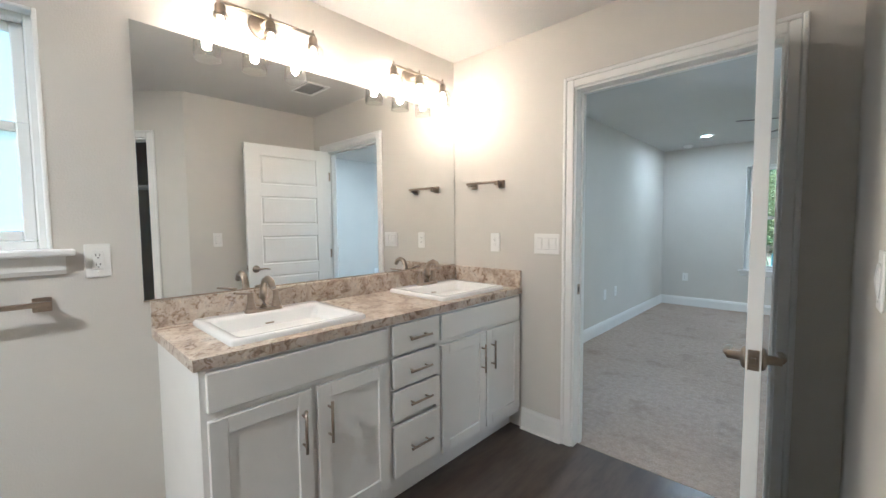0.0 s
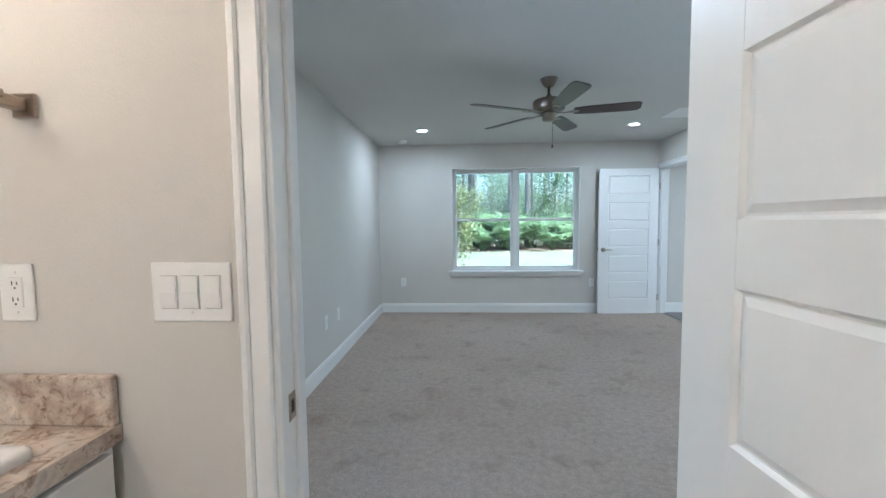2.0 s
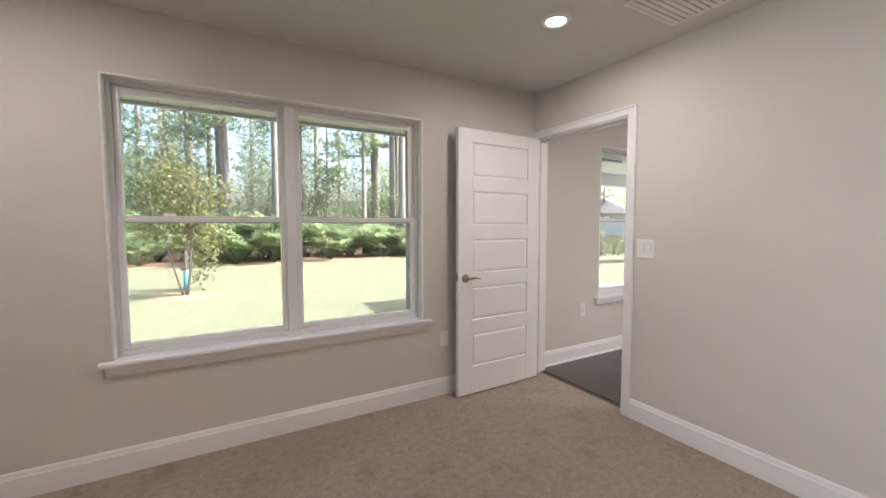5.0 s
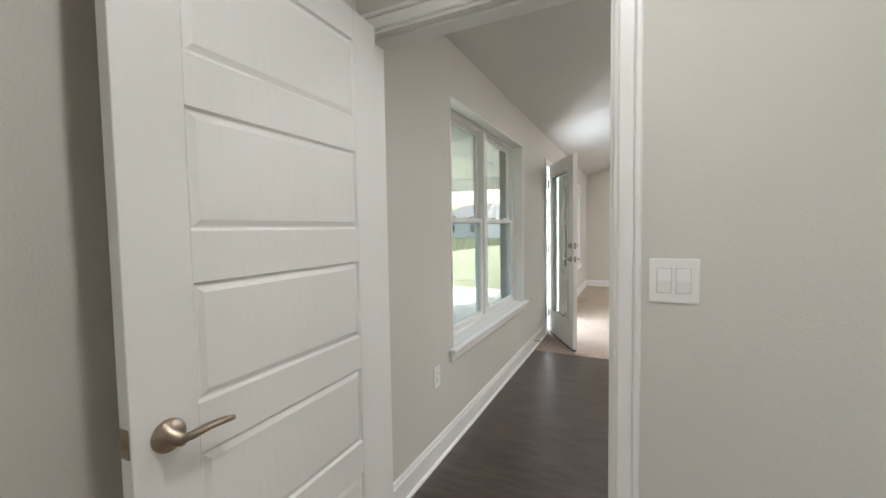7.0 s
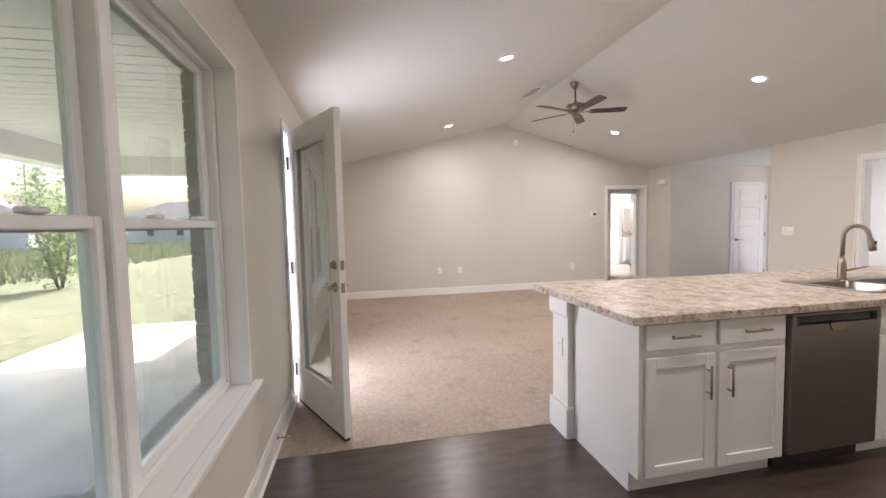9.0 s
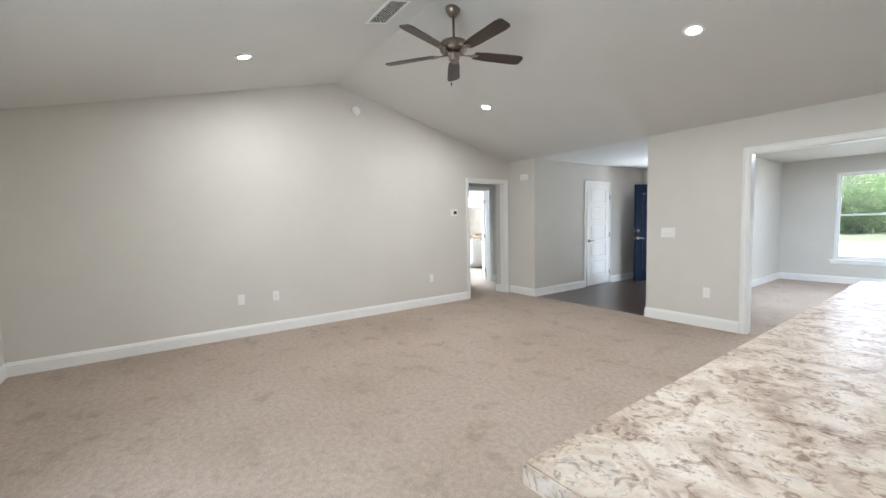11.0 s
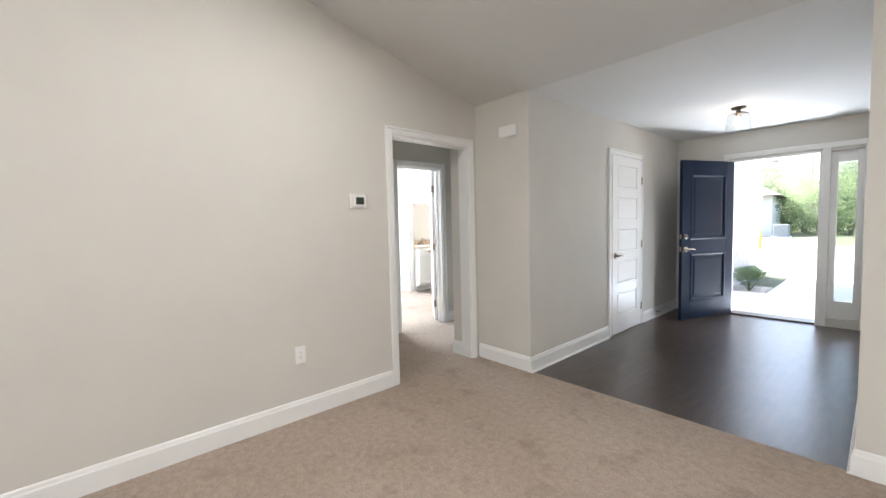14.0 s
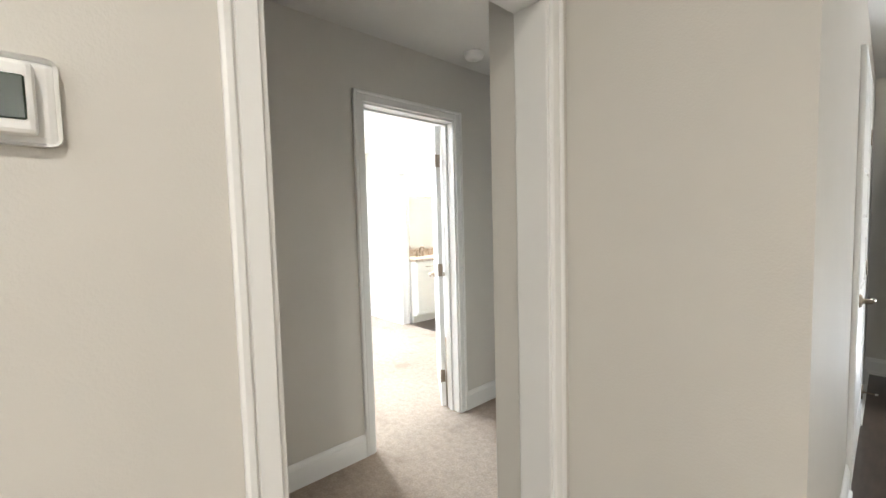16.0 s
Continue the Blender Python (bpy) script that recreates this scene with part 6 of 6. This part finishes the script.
def scatter(kinds, spots):
    """Puts the first of each kind on its first spot, and copies on the rest."""
    used = set()
    for k, (x, y, s, a) in enumerate(spots):
        src = kinds[k % len(kinds)]
        m = Matrix.Translation((x, y, -0.2)) @ Matrix.Rotation(a, 4, "Z") @ Matrix.Diagonal((s, s, s, 1))
        if id(src) not in used:
            used.add(id(src))
            src.matrix_basis = m
        else:
            o = copy_thing(src, Matrix())
            o.matrix_basis = m


pines = [pine(11, 19, 0.17), pine(12, 22, 0.22), pine(13, 16, 0.13), pine(14, 20, 0.15)]
rnd.seed(21)
spots = []
for k in range(46):
    y = 23.5 + 30 * rnd.random() ** 1.4
    x = rnd.uniform(-26, 16 + (y - 23) * 0.2)
    spots.append((x, y, rnd.uniform(0.85, 1.15), rnd.uniform(0, 6.28)))
spots += [(2.15, 24.2, 1.25, 1.0), (8.0, 24.6, 1.1, 2.0), (0.2, 26.0, 0.9, 0.4)]
for k in range(16):
    spots.append((-13 - 16 * rnd.random(), rnd.uniform(-2, 22), rnd.uniform(0.8, 1.1), rnd.uniform(0, 6.28)))
for k in range(24):
    spots.append((rnd.uniform(26, 75), rnd.uniform(34, 62), rnd.uniform(0.7, 1.0), rnd.uniform(0, 6.28)))
for k in range(22):
    spots.append((rnd.uniform(-30, 60), rnd.uniform(-75, -48), rnd.uniform(0.6, 0.9), rnd.uniform(0, 6.28)))
scatter(pines, spots)

shrubs = [bush(31 + k, 2.6, 2.4 + 0.5 * k, 0.105, 2300, LEAF, "understory_shrub", "leafy green shrub in the woods", "shrub", "woodland shrubs") for k in range(3)]
rnd.seed(22)
spots = []
for k in range(72):
    spots.append((rnd.uniform(-26, 18), rnd.uniform(25, 40), 0.7 + 1.3 * rnd.random() ** 2, rnd.uniform(0, 6.28)))
for k in range(16):
    spots.append((rnd.uniform(-18, -11), rnd.uniform(-2, 20), rnd.uniform(0.8, 1.4), rnd.uniform(0, 6.28)))
for k in range(24):
    spots.append((rnd.uniform(24, 70), rnd.uniform(30, 48), rnd.uniform(0.9, 1.8), rnd.uniform(0, 6.28)))
for k in range(46):
    spots.append((rnd.uniform(0, 34), rnd.uniform(-48, -34), rnd.uniform(1.0, 1.9), rnd.uniform(0, 6.28)))
scatter(shrubs, spots)

saplings = [bush(71 + k, 3.4, 7.0 + 1.5 * k, 0.125, 2800, NEEDLE, "understory_tree", "slender leafy understory tree in the woods", "tree", "understory trees") for k in range(2)]
rnd.seed(24)
scatter(saplings, [(rnd.uniform(-22, 15), rnd.uniform(25.5, 40), rnd.uniform(0.7, 1.25), rnd.uniform(0, 6.28)) for k in range(34)] + [(rnd.uniform(2, 26), rnd.uniform(-62, -46), rnd.uniform(0.9, 1.3), rnd.uniform(0, 6.28)) for k in range(22)])

palms = [palmetto(41 + k) for k in range(4)]
rnd.seed(23)
spots = []
for k in range(58):
    spots.append((rnd.uniform(-14, 20), 21.4 + 3.4 * rnd.random(), rnd.uniform(0.8, 1.9), rnd.uniform(0, 6.28)))
for k in range(22):
    spots.append((-4.6 - 4.5 * rnd.random(), rnd.uniform(0.5, 9.0), rnd.uniform(0.9, 1.5), rnd.uniform(0, 6.28)))
scatter(palms, spots)
low = [bush(81 + k, 1.7, 1.1 + 0.3 * k, 0.10, 900, LEAF, "low_shrub", "low pale green shrub among the palmettos", "shrub", "low shrubs") for k in range(2)]
rnd.seed(25)
scatter(low, [(rnd.uniform(-12, 18), rnd.uniform(22.4, 25.5), rnd.uniform(0.5, 1.1), rnd.uniform(0, 6.28)) for k in range(30)])

# staked young tree in the lawn
yt = bush(51, 1.75, 2.6, 0.11, 2600, LEAF2, "young_tree", "slender young tree with olive leaves and a blue tie", "tree", "", True)
yt.matrix_basis = pose(-0.85, 14.5, -0.15)
bm = B()
tube(bm, [(0, 0, 0), (0.01, 0.01, 1.0), (0.0, 0.0, 2.2)], [0.022, 0.018, 0.007], 7)
part("trunk", bm, BARK, yt)
bm = B()
tube(bm, [(0.0, 0, 0.12), (0.008, 0.005, 0.55)], [0.05, 0.045], 8)
part("trunk_guard", bm, mat("blue plastic tie", (0.10, 0.35, 0.50), 0.5, vary=0.15, vscale=20), yt, "light blue trunk wrap")
bm = B()
lathe(bm, [(0.0, 0.035), (0.35, 0.03), (0.62, 0.006), (0.66, 0.0)], 26, Matrix.Translation((-0.85, 14.5, -0.15)))
setting("mulch_ring", bm, MULCH, "round ring of red-brown mulch", "mulch")

hs = bush(52, 1.9, 3.0, 0.11, 2400, LEAF, "holly_shrub", "dense upright dark green holly shrub", "shrub", "", True)
hs.matrix_basis = pose(15.0, 14.8, -0.15)

# grass near the house: blades past counting
rng = np.random.default_rng(5)
NB = 52000
gx = rng.uniform(-6.5, 19, NB)
gy = 8.6 + 12.6 * rng.random(NB) ** 1.25
keep = ~((gx > 5.0) & (gx < 9.5) & (gy < 10.85))
gx, gy = gx[keep], gy[keep]
ga = rng.uniform(0, 6.28, gx.size)
gh = rng.uniform(0.004, 0.012, gx.size)
gl = rng.normal(0, 0.075, (gx.size, 2))
w = 0.006 + 0.0006 * (gy - 8)
verts = np.empty((gx.size, 3, 3))
verts[:, 0] = np.stack([gx - w * np.cos(ga), gy - w * np.sin(ga), np.full(gx.size, -0.152)], 1)
verts[:, 1] = np.stack([gx + w * np.cos(ga), gy + w * np.sin(ga), np.full(gx.size, -0.152)], 1)
verts[:, 2] = np.stack([gx + gl[:, 0], gy + gl[:, 1], -0.15 + gh], 1)
me = bpy.data.meshes.new("grass")
me.from_pydata(verts.reshape(-1, 3).tolist(), [], np.arange(gx.size * 3).reshape(-1, 3).tolist())
me.materials.append(DRYP)
tagged(new("grass", me), "sparse green and straw-coloured lawn grass", "grass", "", "stuff")

# tall meadow grass past the lawn
NB = 16000
gx = rng.uniform(12, 46, NB)
gy = rng.uniform(17, 34, NB)
ga = rng.uniform(0, 6.28, NB)
gh = rng.uniform(0.2, 0.6, NB)
gl = rng.normal(0, 0.12, (NB, 2))
verts = np.empty((NB, 3, 3))
verts[:, 0] = np.stack([gx - 0.03 * np.cos(ga), gy - 0.03 * np.sin(ga), np.full(NB, -0.152)], 1)
verts[:, 1] = np.stack([gx + 0.03 * np.cos(ga), gy + 0.03 * np.sin(ga), np.full(NB, -0.152)], 1)
verts[:, 2] = np.stack([gx + gl[:, 0], gy + gl[:, 1], -0.15 + gh], 1)
me = bpy.data.meshes.new("meadow_grass")
me.from_pydata(verts.reshape(-1, 3).tolist(), [], np.arange(NB * 3).reshape(-1, 3).tolist())
me.materials.append(DRYP)
tagged(new("meadow_grass", me), "tall unmown straw-coloured grass", "grass", "", "stuff")


# ---- neighbouring houses and the front yard ----
SIDING = mat("pale siding", (0.62, 0.60, 0.56), 0.7, vary=0.06, vscale=2, bump=0.2, bscale=20, stretch=(0.1, 0.1, 6))
WINDARK = mat("far window glass", (0.06, 0.075, 0.085), 0.15, vary=0.2, vscale=2)


def house(m, w, d, h, label):
    t = thing("house", m, label, "house", "neighbouring houses")
    bm = B()
    box(bm, -w / 2, w / 2, -d / 2, d / 2, 0, h)
    part("wall", bm, SIDING, t)
    bm = B()
    e = 0.5
    base = [(-w / 2 - e, -d / 2 - e), (w / 2 + e, -d / 2 - e), (w / 2 + e, d / 2 + e), (-w / 2 - e, d / 2 + e)]
    lo = [bm.verts.new((x, y, h)) for x, y in base]
    hi = [bm.verts.new((-w / 4, 0, h + d * 0.26)), bm.verts.new((w / 4, 0, h + d * 0.26))]
    bm.faces.new((lo[0], lo[1], hi[1], hi[0]))
    bm.faces.new((lo[1], lo[2], hi[1]))
    bm.faces.new((lo[2], lo[3], hi[0], hi[1]))
    bm.faces.new((lo[3], lo[0], hi[0]))
    bm.faces.new(lo[::-1])
    part("roof", bm, ROOF, t)
    for k in range(3):
        for s in (-1, 1):
            x = -w / 2 + w * (k + 0.5) / 3
            bm = B()
            y = s * (d / 2 + 0.01)
            box(bm, x - 0.65, x + 0.65, min(y, y + s * 0.05), max(y, y + s * 0.05), 0.8, 2.2, 0.01)
            wn = part("window", bm, VINYL, t)
            bm = B()
            y2 = s * (d / 2 + 0.065)
            box(bm, x - 0.55, x + 0.55, min(y2, y2 + s * 0.01), max(y2, y2 + s * 0.01), 0.9, 2.1)
            part("pane", bm, WINDARK, wn)
    return t


house(pose(44, 40, -0.15, 0, 0, 25), 16, 10, 2.8, "single-storey house with a grey roof behind trees")
house(pose(62, 30, -0.15, 0, 0, 60), 15, 10, 2.8, "single-storey house with a grey roof behind trees")
house(pose(19.4, -38, -0.15, 0, 0, 4), 12, 9, 3.0, "white single-storey house across the street")

bm = B()
box(bm, 7.66, 9.625, -5.2, -3.06, -0.30, -0.03, 0.01)
setting("entry_slab", bm, CONCRETE, "pale concrete entry porch slab", "porch floor")
bm = B()
box(bm, -1.5, 14.5, -16.5, -8.72, -0.30, -0.12, 0.01)
box(bm, -1.5, 8.99, -8.71, -6.62, -0.30, -0.12, 0.01)
box(bm, 1.0, 8.99, -6.61, -5.21, -0.30, -0.12, 0.01)
setting("driveway", bm, mat("sun-bleached concrete", (0.60, 0.585, 0.55), 0.85, vary=0.1, vscale=1.2, detail=8, bump=0.2, bscale=70, coord="World"), "wide pale concrete driveway", "driveway")
bm = B()
box(bm, -300, 300, -22.5, -16.51, -0.30, -0.13)
setting("road", bm, mat("sun-bleached asphalt", (0.30, 0.29, 0.27), 0.9, vary=0.12, vscale=3, bump=0.3, bscale=60, coord="World"), "pale sun-bleached asphalt street", "road")
bm = B()
box(bm, 9.0, 9.625, -6.6, -5.21, -0.30, -0.11, 0.01)
setting("front_bed", bm, mat("pale gravel mulch", (0.50, 0.45, 0.38), 0.95, color2=(0.34, 0.29, 0.23), vscale=24, detail=6, bump=1.0, bscale=60, coord="World", spec=0.1), "pale mulched planting bed by the entry", "mulch bed")
bm = B()
box(bm, 7.66, 9.61, -4.1, -3.18, 2.40, 2.50)
setting("entry_ceiling", bm, SOFFIT, "white entry porch ceiling", "porch ceiling")
bm = B()
box(bm, 7.66, 9.61, -4.25, -4.101, 2.18, 2.60, 0.006)
setting("entry_beam", bm, SOFFIT, "white entry porch beam", "beam")
PALE_BRICK = mat("pale brick", (0.47, 0.44, 0.41), 0.85, vary=0.18, vscale=9, bump=0.3, bscale=60, coord="World", random_tone=0.12)
MORTAR = mat("pale mortar", (0.55, 0.53, 0.50), 0.9, vary=0.1, vscale=20, bump=0.3, bscale=80, coord="World")
bm = B()
box(bm, 9.632, 9.80, -8.70, -3.18, -0.30, 2.62)
box(bm, 9.80, 15.10, -8.70, -8.55, -0.30, 2.62)
GARAGE = setting("garage_wall", bm, MORTAR, "pale brick side wall of the garage beside the entry", "brick wall")
bm = B()
prism(bm, [(9.32, 2.62), (12.4, 3.70), (15.5, 2.62), (15.5, 2.72), (12.4, 3.80), (9.32, 2.72)], "y", -9.1, -3.72)
setting("garage_roof", bm, ROOF, "dark asphalt shingle garage roof", "roof")
fp = palmetto(61)
fp.matrix_basis = Matrix.Translation((9.25, -5.85, -0.12)) @ Matrix.Diagonal((0.40, 0.40, 0.40, 1))
tagged(fp, "small green spiky plant in the entry bed", "plant", "entry plants")
up = thing("utility_marker", pose(11.2, -18.5, -0.15), "thin white post with a yellow sleeve by the street", "post")
bm = B()
tube(bm, [(0, 0, 0.9), (0, 0, 3.6)], 0.05, 8)
part("post", bm, SOFFIT, up)
bm = B()
tube(bm, [(0, 0, 0), (0, 0, 0.9)], 0.06, 8)
part("sleeve", bm, mat("yellow plastic", (0.65, 0.42, 0.05), 0.5, vary=0.1, vscale=10), up, "yellow plastic sleeve")
ac = thing("air_conditioner", pose(12.2, -31.5, -0.15), "grey outdoor air conditioning unit beside a house", "air conditioner")
bm = B()
box(bm, -0.4, 0.4, -0.4, 0.4, 0.08, 0.9, 0.03)
part("casing", bm, mat("grey metal casing", (0.25, 0.26, 0.27), 0.5, 0.4, vary=0.1, vscale=8), ac)
bm = B()
lathe(bm, [(0, 0.93), (0.3, 0.93), (0.32, 0.90), (0, 0.90)], 20)
part("fan_grille", bm, DARK, ac)
bm = B()
box(bm, -0.5, 0.5, -0.5, 0.5, 0.0, 0.08, 0.01)
part("pad", bm, CONCRETE, ac)


# ---- floor planks ----
PLW, PLL = 0.152, 1.22
plank_full = mesh_of("plank", box(B(), -PLW / 2 + 0.0, PLW / 2 - 0.0, -PLL / 2 + 0.0, PLL / 2 - 0.0, -0.006, 0.0), PLANK)


def planks(parent, x0, x1, y0, y1, seed):
    """Rows of boards along y, cut at the room's edges."""
    r = random.Random(seed)
    cut = {}
    x = x0
    while x < x1 - 0.01:
        w = min(PLW, x1 - x)
        y = y0 - r.choice((0.0, 0.3, 0.55, 0.8))
        while y < y1 - 0.01:
            a, b = max(y, y0), min(y + PLL, y1)
            if b - a > 0.02:
                if w > PLW - 1e-4 and b - a > PLL - 1e-4:
                    data = plank_full
                else:
                    key = (round(w, 3), round(b - a, 3))
                    if key not in cut:
                        cut[key] = mesh_of("plank", box(B(), -w / 2 + 0.0, w / 2 - 0.0, -(b - a) / 2 + 0.0, (b - a) / 2 - 0.0, -0.006, 0.0), PLANK)
                    data = cut[key]
                o = new("plank", data)
                o.parent = parent
                o.matrix_basis = pose(x + w / 2, (a + b) / 2, -0.002)
            y += PLL
        x += PLW


planks(FLOOR_KITCHEN, XK, 5.098, 2.0, YN - 0.016, 3)
planks(FLOOR_FOYER, 7.601, 9.579, -2.86, YS - 0.022, 4)
planks(FLOOR_BATH, XW + 0.001, 1.18, -0.8, YB0 + 0.058, 5)
planks(FLOOR_BATH_TWO, 12.43, 14.21, -2.84, -1.165, 6)

# ---- bricks of the garage wall ----
gb_full = mesh_of("brick", box(B(), -0.006, 0.006, -0.097, 0.097, -0.0285, 0.0285, 0.003), PALE_BRICK)
gb_half = mesh_of("brick", box(B(), -0.006, 0.006, -0.0455, 0.0455, -0.0285, 0.0285, 0.003), PALE_BRICK)
rest = []
for row in range(38):
    z = -0.10 + 0.067 * row
    y = -8.70 + (0.10 if row % 2 == 0 else 0.0)
    if row % 2 == 0:
        rest.append((-8.70 + 0.0475, z, True))
    c = y + 0.0975
    while c < -3.30:
        rest.append((c, z, False))
        c += 0.2045
near = [b for b in rest if b[0] > -6.4 and 0.55 < b[1] < 1.75][:290]
taken = set(near)
for y, z, half in near:
    o = new("brick", gb_half if half else gb_full)
    o.parent = GARAGE
    o.matrix_basis = pose(9.630, y, z)
bm = B()
for y, z, half in rest:
    if (y, z, half) not in taken:
        w = 0.0455 if half else 0.097
        box(bm, 9.624, 9.636, y - w, y + w, z - 0.0285, z + 0.0285)
o = part("brick_courses", bm, PALE_BRICK, GARAGE)
tagged(o, "", "", "", "stuff")
